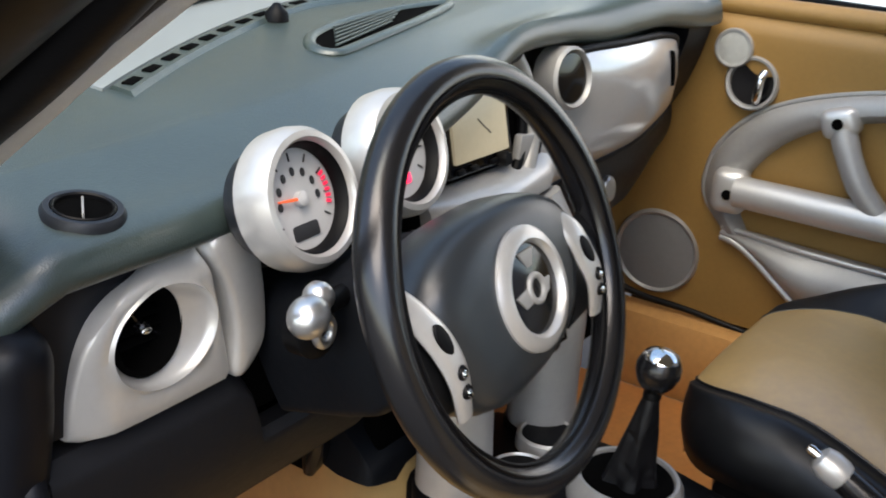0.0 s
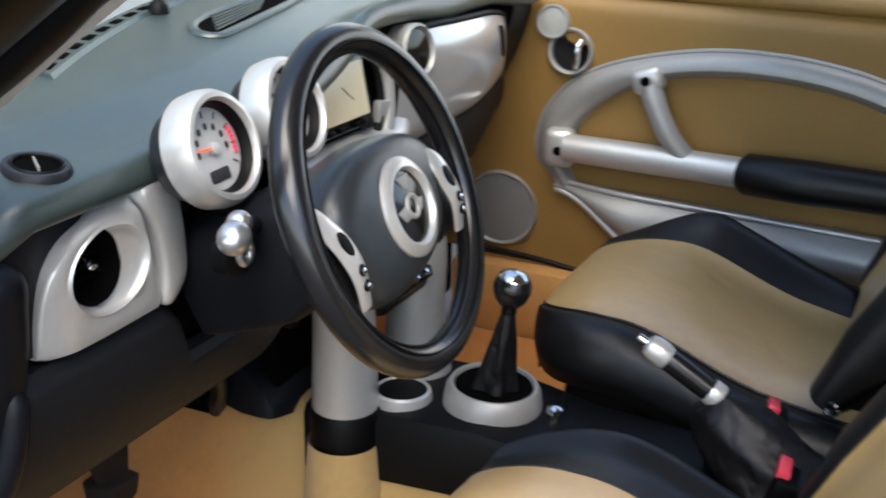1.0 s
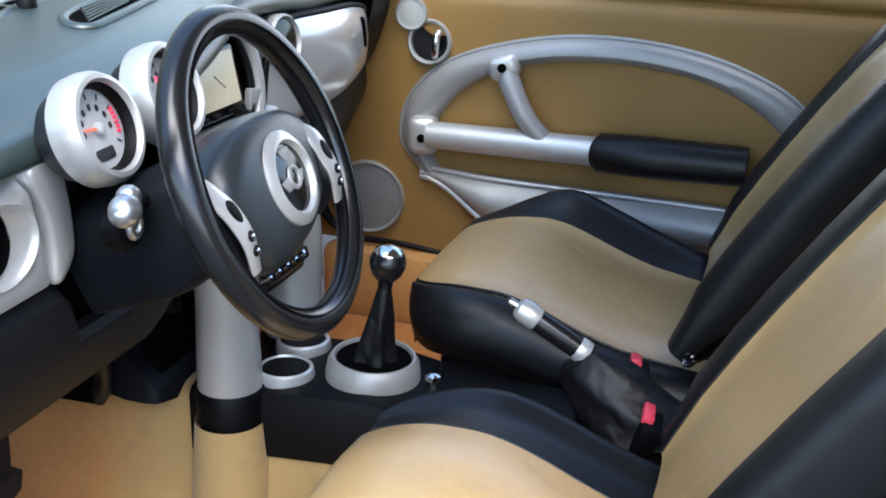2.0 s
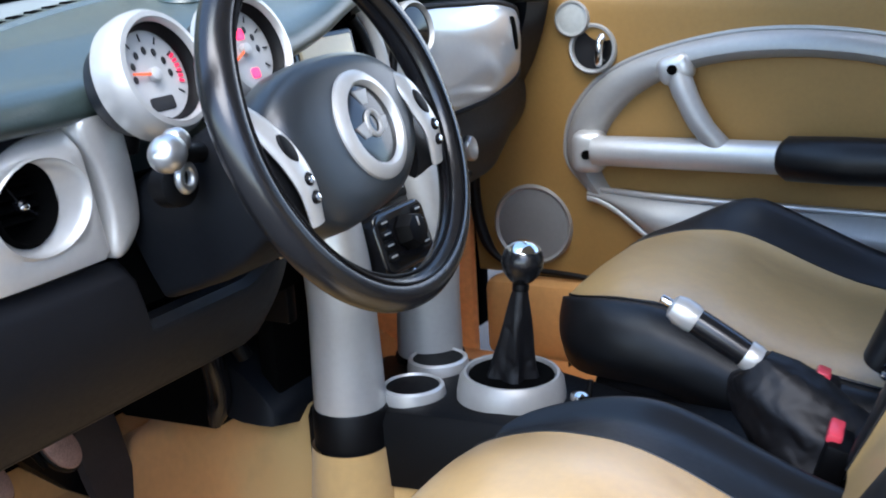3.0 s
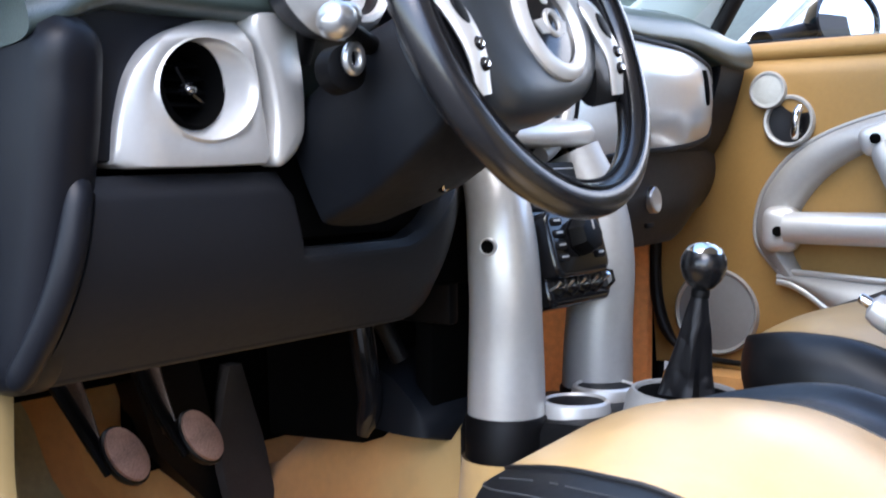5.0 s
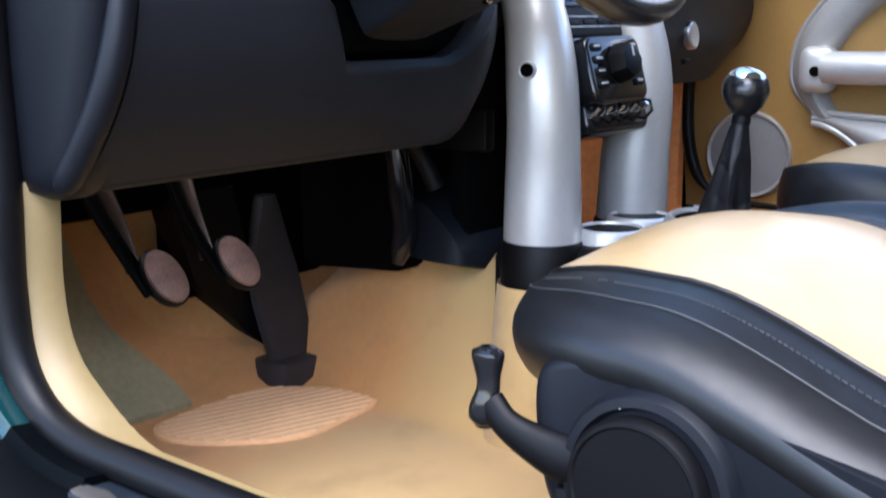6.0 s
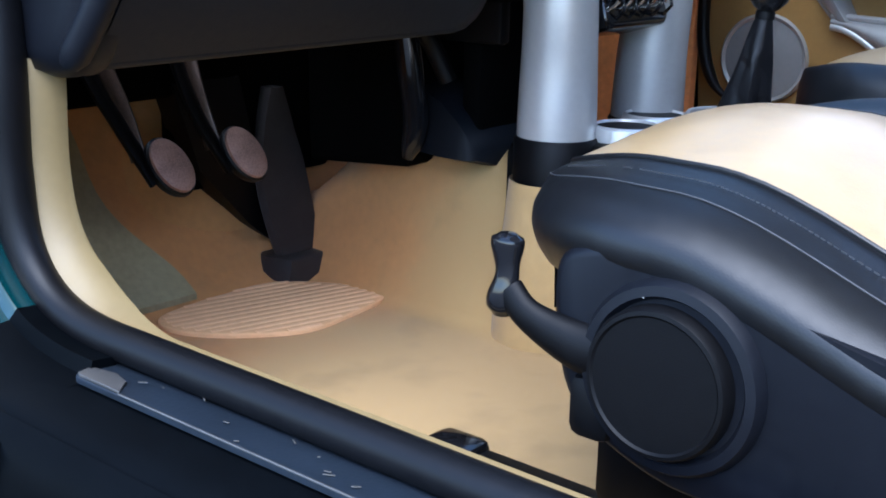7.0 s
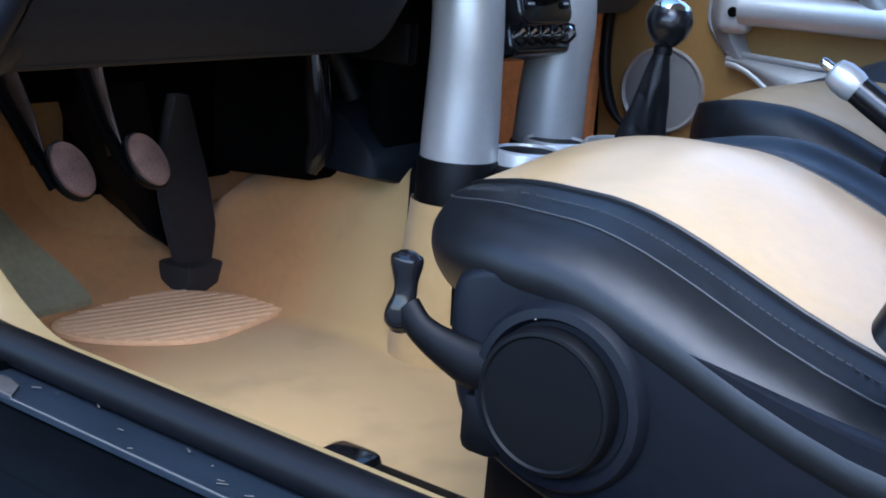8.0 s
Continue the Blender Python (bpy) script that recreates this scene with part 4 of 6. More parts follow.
part("stalk_ring", tube([V(-0.478, 0.110, 0.845) + 0.0085 * V(math.cos(t), 0.1, math.sin(t) * 1.2) for t in span(0, 2 * math.pi * 23 / 24, 24)], 0.0042, 10, closed=True), SATINCHROME, st, "satin ring below the stalk")
part("ring_socket", lathe([(0.020, -0.02), (0.019, -0.002), (0.013, 0.001), (0, 0.0)], (-0.476, 0.118, 0.838), (-0.2, -1, 0.1), 24), BLACK, st)
ks = part("key_stalk", tube([(-0.235, 0.135, 0.845), (-0.175, 0.115, 0.848)], [0.008, 0.006], 12), BLACK, col)
part("stalk_knob", ball((-0.168, 0.112, 0.849), 0.011), SILVER, ks)

# dials on the column
def dial(name, at, label, red, blank, needle):
    n = V(0.03, -0.94, 0.33)
    u, v, w = frame_of(n)
    g = thing(name, at, label, "gauge", group="column gauges")
    at = Vector(at)
    part("housing", lathe([(0.0, -0.062), (0.030, -0.058), (0.044, -0.044), (0.051, -0.026), (0.053, -0.012), (0.050, -0.012), (0, -0.012)], at, n, 48), SHROUD, g, "dark cup shaped housing")
    part("bezel", lathe([(0.0445, -0.008), (0.0450, 0.010), (0.0475, 0.0140), (0.0525, 0.0130), (0.0568, 0.005), (0.0580, -0.006), (0.0565, -0.020), (0.052, -0.022)], at, n, 56), SILVER, g, "thick pale silver bezel")
    part("face", lathe([(0.0452, -0.012), (0.0452, -0.006), (0, -0.0055)], at, n, 48), DIAL, g, "pale grey dial face")
    part("inner_ring", lathe([(0.0448, -0.006), (0.0448, 0.008), (0.0425, 0.006), (0.0405, -0.004)], at, n, 48), BLACK, g)
    for k in range(9):
        a = radians(215 - 31.0 * k)
        part("tick", at_frame(rbox((0, 0, 0), (0.007, 0.0014, 0.001), 0.0003), Matrix.Translation(at + u * (0.034 * math.cos(a)) + v * (0.034 * math.sin(a)) - w * 0.0048) @ Matrix((u, v, w)).transposed().to_4x4() @ pose(0, 0, 0, 0, 0, math.degrees(a))), INK, g)
    for k in range(1, 8):
        a = radians(215 - 31.0 * k)
        part("numeral_bar", lathe([(0.0026, 0), (0.0026, 0.0006), (0, 0.0007)], at + u * (0.0225 * math.cos(a)) + v * (0.0225 * math.sin(a)) - w * 0.005, n, 10, oval=1.4), INK, g)
    if red:
        for k in range(6):
            a = radians(24 - 8.0 * k)
            part("red_mark", at_frame(rbox((0, 0, 0), (0.0056, 0.0028, 0.001), 0.0003), Matrix.Translation(at + u * (0.0345 * math.cos(a)) + v * (0.0345 * math.sin(a)) - w * 0.0045) @ Matrix((u, v, w)).transposed().to_4x4() @ pose(0, 0, 0, 0, 0, math.degrees(a))), REDMARK, g, "lit red mark")
    if blank:
        part("odometer", slab(rounded(0.030, 0.0125, 0.003, cy=-0.026), at - w * 0.0046, u, v, 0.002, 0.0006), INK, g, "dark blank counter window")
    a = radians(needle)
    part("needle", tube([at + u * (r * math.cos(a)) + v * (r * math.sin(a)) - w * 0.0015 for r in (-0.004, 0.012, 0.027)], [0.0014, 0.0013, 0.0008], 8), NEEDLE, g, "orange needle")
    part("needle_hub", lathe([(0.0065, -0.005), (0.006, 0.0005), (0.003, 0.002), (0, 0.002)], at, n, 20), DIAL, g)
    if not red:
        part("warning_lamp", slab(rounded(0.013, 0.011, 0.003, 4, 0.002, 0.016), at - w * 0.0044, u, v, 0.002, 0.0006), REDLAMP, g, "lit red warning lamp")
        part("telltale", slab(rounded(0.012, 0.010, 0.003, 4, 0.006, -0.024), at - w * 0.0044, u, v, 0.002, 0.0006), REDLAMP, g)
    part("stem", tube([at - n * 0.05 + V(0.014, 0, 0), at - n * 0.07 + V(0.016, 0, -0.05)], 0.014, 14), BLACK, g)
    return g

dial("tachometer", (-0.433, 0.172, 0.925), "round rev counter with pale face and silver bezel", True, True, 173)
dial("speedometer", (-0.294, 0.182, 0.930), "round gauge with lit red lamp behind the wheel", False, False, 205)

# ---------------------------------------------------------------- centre console
con = thing("centre_console", (CX, 0.0, 0.42), "black centre console on the carpeted tunnel", "console")
rings = []
for y, w, z in ((-0.42, 0.075, 0.445), (-0.33, 0.085, 0.452), (-0.20, 0.088, 0.452), (-0.06, 0.090, 0.455), (0.05, 0.098, 0.468), (0.16, 0.105, 0.464), (0.25, 0.108, 0.458), (0.31, 0.105, 0.450)):
    rings.append([V(CX + a * w, y, z + b) for a, b in ((-1.0, -0.10), (-1.0, -0.014), (-0.93, -0.003), (-0.8, 0.0), (0.8, 0.0), (0.93, -0.003), (1.0, -0.014), (1.0, -0.10))])
part("tray", loft(rings), BLACK, con, "black console tray")
for sx in (-1, 1):
    px = CX + (0.1005 if sx > 0 else -0.1075)
    P = curve([(px - sx * 0.004, 0.243, 0.455), (px - sx * 0.002, 0.242, 0.54), (px + sx * 0.003, 0.240, 0.62), (px + sx * 0.001, 0.250, 0.70), (px - sx * 0.010, 0.275, 0.765)], 7)
    m = len(P) - 1
    # Passenger side pillar takes the darker silver: side shade set by colour.
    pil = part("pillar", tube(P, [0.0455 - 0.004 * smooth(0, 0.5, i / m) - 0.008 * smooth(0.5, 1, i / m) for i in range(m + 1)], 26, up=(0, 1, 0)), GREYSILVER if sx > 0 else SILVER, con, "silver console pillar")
    part("band", lathe([(0.0465, 0), (0.0485, 0.002), (0.0485, 0.050), (0.0465, 0.053), (0.030, 0.053)], (px - sx * 0.004, 0.243, 0.412), (0, 0, 1), 32), BLACK, pil, "black band at the pillar foot")
    if sx < 0:
        h = V(px - 0.0445, 0.234, 0.662)
        part("screw_hole", lathe([(0.0078, -0.006), (0.0078, 0.0035), (0, 0.0040)], h + V(0.003, 0.0, 0), (-1, -0.25, 0), 24), VOID, pil)
        part("hole_rim", lathe([(0.0105, -0.004), (0.0102, 0.0030), (0.0090, 0.0048), (0.0078, 0.0042), (0.0076, 0.001)], h + V(0.003, 0.0, 0), (-1, -0.25, 0), 24), SILVER, pil)
    part("pillar_boot", lathe([(0.066, -0.004), (0.060, 0.03), (0.054, 0.10), (0.050, 0.19)], (px, 0.243, 0.225), (0, 0, 1), 28), CARPET, con, "tan carpet round the pillar foot")

stack = thing("climate_panel", (0.022, 0.24, 0.59), "gloss black radio and climate panel with switches", "control panel")
SN = V(0, -0.96, 0.28)
su, sv, sw = frame_of(SN)
SC = V(0.004, 0.236, 0.664)

def S(a, b, h=0.0):
    return SC + su * a + sv * b + sw * h

part("panel", slab(rounded(0.158, 0.150, 0.010, cy=0.012), S(0, 0.006), su, sv, 0.05, 0.004), GLOSSY, stack)
part("radio", slab(rounded(0.150, 0.060, 0.004, cy=0.062), S(0, 0, 0.004), su, sv, 0.01, 0.003), BLACK, stack, "black radio face")
part("radio_slot", at_frame(rbox((0, 0, 0), (0.112, 0.006, 0.003), 0.001), Matrix.Translation(S(0, 0.071, 0.0045)) @ Matrix((su, sv, sw)).transposed().to_4x4()), GLOSSY, stack)
for b in (0.083, 0.056, 0.044):
    part("radio_line", tube([S(-0.068, b, 0.0048), S(0.068, b, 0.0048)], 0.0007, 6), SILVER, stack, "thin silver line")
for a in (-0.058, -0.03, 0.0, 0.03, 0.058):
    part("radio_key", slab(rounded(0.018, 0.006, 0.002, cx=a, cy=0.050), S(0, 0, 0.0052), su, sv, 0.002, 0.0006), BLACK, stack)
part("radio_knob", lathe([(0.008, 0), (0.008, 0.008), (0.006, 0.010), (0, 0.010)], S(-0.060, 0.073, 0.004), SN, 18), CHROME, stack)
# climate module and toggle bar, standing out in front of the radio
TC = V(0.005, 0.198, 0.664)

def T(a, b, h=0.0):
    return TC + su * a + sv * b + sw * (h - 0.008)

part("climate_module", slab(rounded(0.118, 0.080, 0.016, cx=0.004, cy=-0.002), T(0, 0), su, sv, 0.055, 0.005), GLOSSY, stack, "gloss black climate module")
for cx, w in ((-0.036, 0.022), (0.043, 0.018)):
    for k in range(4):
        b = 0.024 - 0.0145 * k
        ky = part("climate_key", slab(rounded(w, 0.0095, 0.004, cx=cx, cy=b), T(0, 0, 0.0025), su, sv, 0.004, 0.0015), BLACK, stack)
        part("key_line", slab(rounded(w * 0.6, 0.0024, 0.001, cx=cx, cy=b + 0.001), T(0, 0, 0.0036), su, sv, 0.001, 0.0003), SILVER, ky)
kb = part("fan_knob", lathe([(0.024, 0.0), (0.023, 0.012), (0.020, 0.019), (0.015, 0.021), (0, 0.021)], T(0.006, 0.003, 0.002), SN, 7), BLACK, stack, "black faceted fan knob")
part("knob_mark", at_frame(rbox((0, 0, 0), (0.003, 0.012, 0.002), 0.0006), Matrix.Translation(T(0.006, 0.013, 0.023)) @ Matrix((su, sv, sw)).transposed().to_4x4()), GREYSILVER, kb)
bar = part("switch_bar", slab(rounded(0.138, 0.044, 0.014, cx=0.019), T(0.0, -0.052, -0.022), su, sv, 0.055, 0.007), GLOSSY, stack, "gloss black toggle switch bar")
for k in range(5):
    a = -0.044 + 0.0265 * k
    part("toggle", tube([T(a, -0.052, -0.024), T(a, -0.049, -0.012), T(a, -0.045, -0.006)], [0.0030, 0.0024, 0.0028], 12), CHROME, bar, "chrome toggle switch")
    part("toggle_guard", tube([T(a + 0.013, -0.063, -0.023), T(a + 0.013, -0.055, -0.009), T(a + 0.013, -0.043, -0.009), T(a + 0.013, -0.037, -0.023)], 0.0022, 8), GLOSSY, bar)
part("side_tip", ball(tuple(T(0.090, -0.048, -0.022)), 0.004, (1.8, 0.8, 0.8)), CHROME, bar)

for cx, cy in ((-0.030, 0.185), (0.066, 0.203)):
    cup = thing("cup_holder", (cx, cy, 0.455), "silver rimmed cup holder in the console", "cup holder", group="console cup holders")
    part("rim", lathe([(0.0335, 0.000), (0.0335, 0.020), (0.036, 0.0235), (0.040, 0.021), (0.042, 0.010), (0.042, 0.0)], (cx, cy, 0.455), (0, 0, 1), 44), SILVER, cup)
    part("well", lathe([(0.034, 0.020), (0.0325, 0.016), (0.0305, 0.002), (0, 0.0015)], (cx, cy, 0.4556), (0, 0, 1), 36), BLACK, cup, "black cup well")

GX, GY = 0.014, 0.068
gear = thing("gear_lever", (GX, GY, 0.46), "gear lever with black ball knob and leather boot", "gear lever")
part("bezel", lathe([(0.0545, 0.0), (0.0548, 0.031), (0.0565, 0.0345), (0.0600, 0.0345), (0.0655, 0.026), (0.0685, 0.008), (0.0685, -0.004)], (GX, GY, 0.462), (0, -0.05, 1), 56), GREYSILVER, gear, "wide silver bezel ring")
part("bezel_floor", lathe([(0.0535, 0.0305), (0.0530, 0.014), (0.050, 0.0085), (0, 0.0085)], (GX, GY, 0.462), (0, -0.05, 1), 40), VOID, gear, "deep black dish round the boot")
rings = []
for k in span(0, 1, 14):
    r = 0.021 * (1 - k) ** 0.85 + 0.0088 + 0.004 * (1 - k) ** 5
    c0 = V(GX, GY, 0.471).lerp(V(0.015, 0.050, 0.607), k)
    rings.append([c0 + r * (1 + 0.20 * (1 - k) ** 0.7 * math.cos(5 * a + 0.5 + 0.8 * k) + 0.04 * math.sin(8 * a + 9 * k)) * V(math.cos(a), math.sin(a), 0) for a in span(0, 2 * math.pi * 27 / 28, 28)])
part("boot", loft(rings), BOOT, gear, "creased black leather boot")
part("collar", lathe([(0.0105, 0), (0.0105, 0.007), (0.0085, 0.010), (0.0085, 0.03)], (0.015, 0.050, 0.604), (0, -0.1, 1), 20), BLACK, gear)
knob = part("knob", lathe([(0.009, -0.028), (0.0145, -0.024), (0.0213, -0.0155), (0.0257, -0.003), (0.0257, 0.0055), (0.0225, 0.0135), (0.020, 0.0175)], (0.015, 0.046, 0.640), (0, -0.12, 1), 36), RIMHIDE, gear, "round black leather knob")
part("knob_cap", lathe([(0.0212, 0.0158), (0.019, 0.0195), (0.011, 0.0238), (0, 0.0255)], (0.015, 0.046, 0.640), (0, -0.12, 1), 32), CHROME, knob, "mirror chrome knob cap")
pin = part("console_button", lathe([(0.010, 0), (0.010, 0.012), (0.012, 0.015), (0.011, 0.021), (0.006, 0.024), (0, 0.0245)], (0.022, -0.021, 0.455), (0, 0, 1), 20), CHROME, con, "small chrome adjuster knob")
part("button_post", tube([(0.048, -0.02, 0.45), (0.055, -0.022, 0.482)], 0.004, 8), BLACK, con)

hb = thing("handbrake", (0.015, -0.30, 0.455), "handbrake with black grip and chrome ends", "handbrake")
h0, h1 = V(0.016, -0.258, 0.540), V(-0.001, -0.151, 0.609)
hd = (h1 - h0).normalized()
part("grip", tube([h0 + hd * 0.03, h0 + hd * 0.05, h0 + hd * 0.09, h1 - hd * 0.022], [0.0145, 0.0155, 0.0155, 0.0150], 20), RIMHIDE, hb, "black leather grip")
part("lower_ring", lathe([(0.0165, 0.0), (0.0175, 0.003), (0.0175, 0.014), (0.0165, 0.017)], h0 + hd * 0.022, hd, 24), SILVER, hb, "silver ring")
tip = part("end_cap", lathe([(0.0155, -0.026), (0.0172, -0.020), (0.0172, -0.006), (0.014, 0.004), (0.008, 0.007), (0, 0.0075)], h1, hd, 24), SILVER, hb, "silver end cap")
part("release_button", lathe([(0.0055, 0), (0.0055, 0.012), (0.004, 0.015), (0, 0.0155)], h1 + hd * 0.005, hd, 14), CHROME, tip)
rings = []
for k in span(0, 1, 12):
    c0 = V(0.018, -0.325, 0.456).lerp(h0 + hd * 0.024, k)
    a0, b0 = 0.050 * (1 - k) ** 0.6 + 0.017, 0.085 * (1 - k) ** 0.55 + 0.018
    rings.append([c0 + V(a0 * math.cos(a), b0 * math.sin(a) * 0.9, 0.012 * math.sin(a) * -k) * (1 + 0.06 * math.sin(5 * a + 8 * k)) for a in span(0, 2 * math.pi * 27 / 28, 28)])
part("boot", loft(rings), BOOT, hb, "soft black leather boot")

for bx, by, bz, rot in ((0.098, -0.288, 0.508, (20, 8, 10)), (-0.036, -0.330, 0.500, (18, -6, 6))):
    bk = thing("seat_belt_buckle", (bx, by, bz - 0.06), "black seat belt buckle with red release button", "belt buckle", group="seat belt buckles")
    part("case", rbox((bx, by, bz - 0.035), (0.048, 0.028, 0.075), 0.006, rot), BLACK, bk)
    part("button", rbox((bx + 0.002, by - 0.004, bz + 0.0045), (0.038, 0.016, 0.012), 0.003, rot), REDBTN, bk, "red release button")
    part("stalk", tube([(bx, by + 0.005, bz - 0.06), (bx, by - 0.01, bz - 0.12)], 0.010, 10), BLACK, bk)

# ---------------------------------------------------------------- seats
def seat(name, cx, y0, out, label, setback=0.0):
    """A sports seat. out: which side faces the door."""
    s = thing(name, (cx, y0 - 0.25, 0.24), label, "car seat", group="front seats")
    # across the cushion: sideways, height over the middle
    prof = curve([(-0.200, -0.092, 0), (-0.232, -0.074, 0), (-0.247, -0.051, 0), (-0.240, -0.030, 0), (-0.208, -0.014, 0), (-0.13, -0.004, 0), (0, 0, 0),
                  (0.10, -0.006, 0), (0.164, -0.016, 0), (0.206, -0.006, 0), (0.236, -0.028, 0), (0.245, -0.070, 0), (0.230, -0.105, 0)], 6)
    if out > 0:
        prof = [V(-p.x, p.y, 0) for p in reversed(prof)]
    rows = []
    ks = [0, 0.0015, 0.004, 0.008, 0.013, 0.02, 0.028, 0.038, 0.05, 0.064, 0.072, 0.08, 0.09, 0.10, 0.112, 0.125, 0.14, 0.155, 0.172, 0.19, 0.21, 0.23, 0.255, 0.28, 0.31, 0.34, 0.38, 0.42, 0.46, 0.50, 0.56, 0.62]
    for d in ks:
        rnd = math.sqrt(max(0, 1 - (1 - min(1, d / 0.080)) ** 2.4))
        plan = math.sqrt(max(0, 1 - (1 - min(1, d / 0.130)) ** 2))
        mid = 0.556 - 0.010 * smooth(0.10, 0.0, d) - 0.064 * smooth(0.13, 0.36, d) - 0.02 * smooth(0.3, 0.5, d)
        core = 0.518 - 0.06 * smooth(0.13, 0.40, d)
        row = []
        for p in prof:
            x = p.x * (0.70 + 0.30 * plan - (0.13 - 0.13 * plan) * smooth(0.18, 0.24, abs(p.x)))
            z = mid + p.y + (0.014 + 0.052 * smooth(0.03, 0.20, d) * smooth(0.60, 0.26, d)) * math.exp(-((p.x - 0.210) / 0.048) ** 2) * (out > 0)
            z += 0.011 * math.exp(-((p.x - 0.01) / 0.105) ** 2) * smooth(0.42, 0.20, d) * (out < 0)
            z += 0.008 * math.exp(-((p.x - 0.185) / 0.055) ** 2) * smooth(0.05, 0.14, d) * (out < 0)
            z = core + (z - core) * (0.30 + 0.70 * rnd)
            row.append(V(cx + x, y0 - d, z))
        rows.append(row)
    def piece(i0, i1, lift=0.0):
        r = [[q + V(0, 0, lift) for q in row[i0:i1 + 1]] for row in rows]
        bm = bmesh.new()
        A = [[bm.verts.new(q) for q in row] for row in r]
        for a, b in zip(A, A[1:]):
            for i in range(len(a) - 1):
                bm.faces.new((a[i], a[i + 1], b[i + 1], b[i]))
        # front skirt down to the seat base
        F = [bm.verts.new(V(v.co.x, v.co.y - 0.004, 0.42)) for v in A[0]]
        for i in range(len(F) - 1):
            bm.faces.new((A[0][i], F[i], F[i + 1], A[0][i + 1]))
        return bm
    lo = 28 if out < 0 else 24
    hi = 42 if out < 0 else 43
    part("cushion_centre", piece(lo, hi, 0.0015), TAN, s, "tan leather centre of the cushion")
    bl = part("cushion_bolster", piece(0, lo), LEATHER, s, "black leather side bolster")
    br = part("cushion_bolster", piece(hi, 72), LEATHER, s, "black leather side bolster")
    for ob, i in ((bl, lo), (br, hi)):
        sd = -1 if i == lo else 1
        part("piping", tube([row[i] + V(0, 0, 0.0008) for row in rows], 0.0020, 8), LEATHER, ob)
        if sd != out or out > 0:
            continue
        path = curve([row[i + sd * 2] + V(0, 0, 0.0012) for row in rows], 5)
        part("stitching", join(*[tube([p, p.lerp(q, 0.62)], 0.0006, 5) for p, q in zip(path, path[1:]) if (q - p).length > 0.002]), THREAD, ob, "row of grey stitches", kind="stuff")
        for j in (i + sd * 4,):
            part("stitch_line", tube([row[j] + V(sd * 0.0004, 0, 0.0004) for row in rows], 0.0007, 6), THREAD, ob)
    for i in ((34,) if out < 0 else (32, 40)):
        part("cushion_seam", tube([row[i] + V(0, 0, 0.0002) for row in rows[ks.index(0.10):]], 0.0009, 6), TAN, s)
    part("cushion_pan", rbox((cx, y0 - 0.30, 0.425), (0.44, 0.46, 0.06), 0.02), BLACK, s)
    # backrest
    def back(d, w, h):
        # h up the back, d depth in front of the shell
        yb = y0 - 0.500 - setback - 0.52 * h - 0.28 * h * h
        return V(cx + w, yb + d * math.cos(radians(30)), 0.50 + h + d * math.sin(radians(30)))
    bprof = curve([(-0.215, -0.03, 0), (-0.250, 0.0, 0), (-0.254, 0.050, 0), (-0.232, 0.074, 0), (-0.195, 0.072, 0), (-0.150, 0.050, 0), (0, 0.042, 0),
                   (0.150, 0.050, 0), (0.195, 0.072, 0), (0.232, 0.074, 0), (0.254, 0.050, 0), (0.250, 0.0, 0), (0.215, -0.03, 0)], 6)
    brow = []
    for h in (0.0, 0.04, 0.08, 0.14, 0.20, 0.27, 0.34, 0.41, 0.47, 0.52, 0.56, 0.585, 0.60):
        t = smooth(0.34, 0.60, h)
        wid = 1 - 0.25 * t * t
        bolst = 1 - 0.65 * t
        bolst *= 0.45 + 0.55 * smooth(0.0, 0.10, h)
        fade = 1 if h < 0.56 else max(0.12, 1 - ((h - 0.56) / 0.042) ** 2)
        brow.append([back((0.05 + (p.y - 0.05) * bolst) * fade, p.x * wid, h) for p in bprof])
    def bpiece(i0, i1, r0, r1, up=0.0):
        bm = bmesh.new()
        A = [[bm.verts.new(q + V(0, up, 0)) for q in row[i0:i1 + 1]] for row in brow[r0:r1]]
        for a, b in zip(A, A[1:]):
            for i in range(len(a) - 1):
                bm.faces.new((a[i], a[i + 1], b[i + 1], b[i]))
        return bm
    top = 8
    part("backrest_centre", bpiece(27, 45, 0, top, 0.0015), TAN, s, "tan leather centre of the backrest")
    part("backrest_shoulder", bpiece(0, 72, top - 1, len(brow)), TAN, s, "tan leather shoulder part of the backrest")
    b1 = part("backrest_bolster", bpiece(0, 27, 0, top), LEATHER, s, "black leather backrest bolster")
    b2 = part("backrest_bolster", bpiece(45, 72, 0, top), LEATHER, s, "black leather backrest bolster")
    for ob, i in ((b1, 27), (b2, 45)):
        part("piping", tube([row[i] + V(0, 0.0015, 0) for row in brow[:top]], 0.0022, 8), LEATHER, ob)
    inner = 7 if out > 0 else 65
    p = brow[top - 1][inner]
    part("fold_lever", join(rbox((p.x, p.y - 0.004, p.z + 0.004), (0.034, 0.030, 0.022), 0.008, (30, 0, 0)), lathe([(0.010, -0.004), (0.010, 0.006), (0.006, 0.009), (0, 0.009)], p + V(0, 0.012, 0.008), (0, 1, 0.5), 18)), BLACK, s, "black fold lever at the shoulder")
    p = brow[0][inner]
    part("hinge_bolt", lathe([(0.011, -0.006), (0.011, 0.002), (0.008, 0.004), (0.005, 0.002), (0, 0.002)], p + V(-out * 0.002, -0.006, 0.006), (-out, 0.3, 0.2), 20), GLOSSY, s, "round dark hinge bolt")
    part("backrest_shell", loft([[q + V(0, -0.012, 0) for q in (row[0], row[6], row[66], row[72])] + [V(row[72].x, row[72].y - 0.045, row[72].z), V(row[0].x, row[0].y - 0.045, row[0].z)] for row in brow]), BLACK, s)
    hr = brow[-1][36]
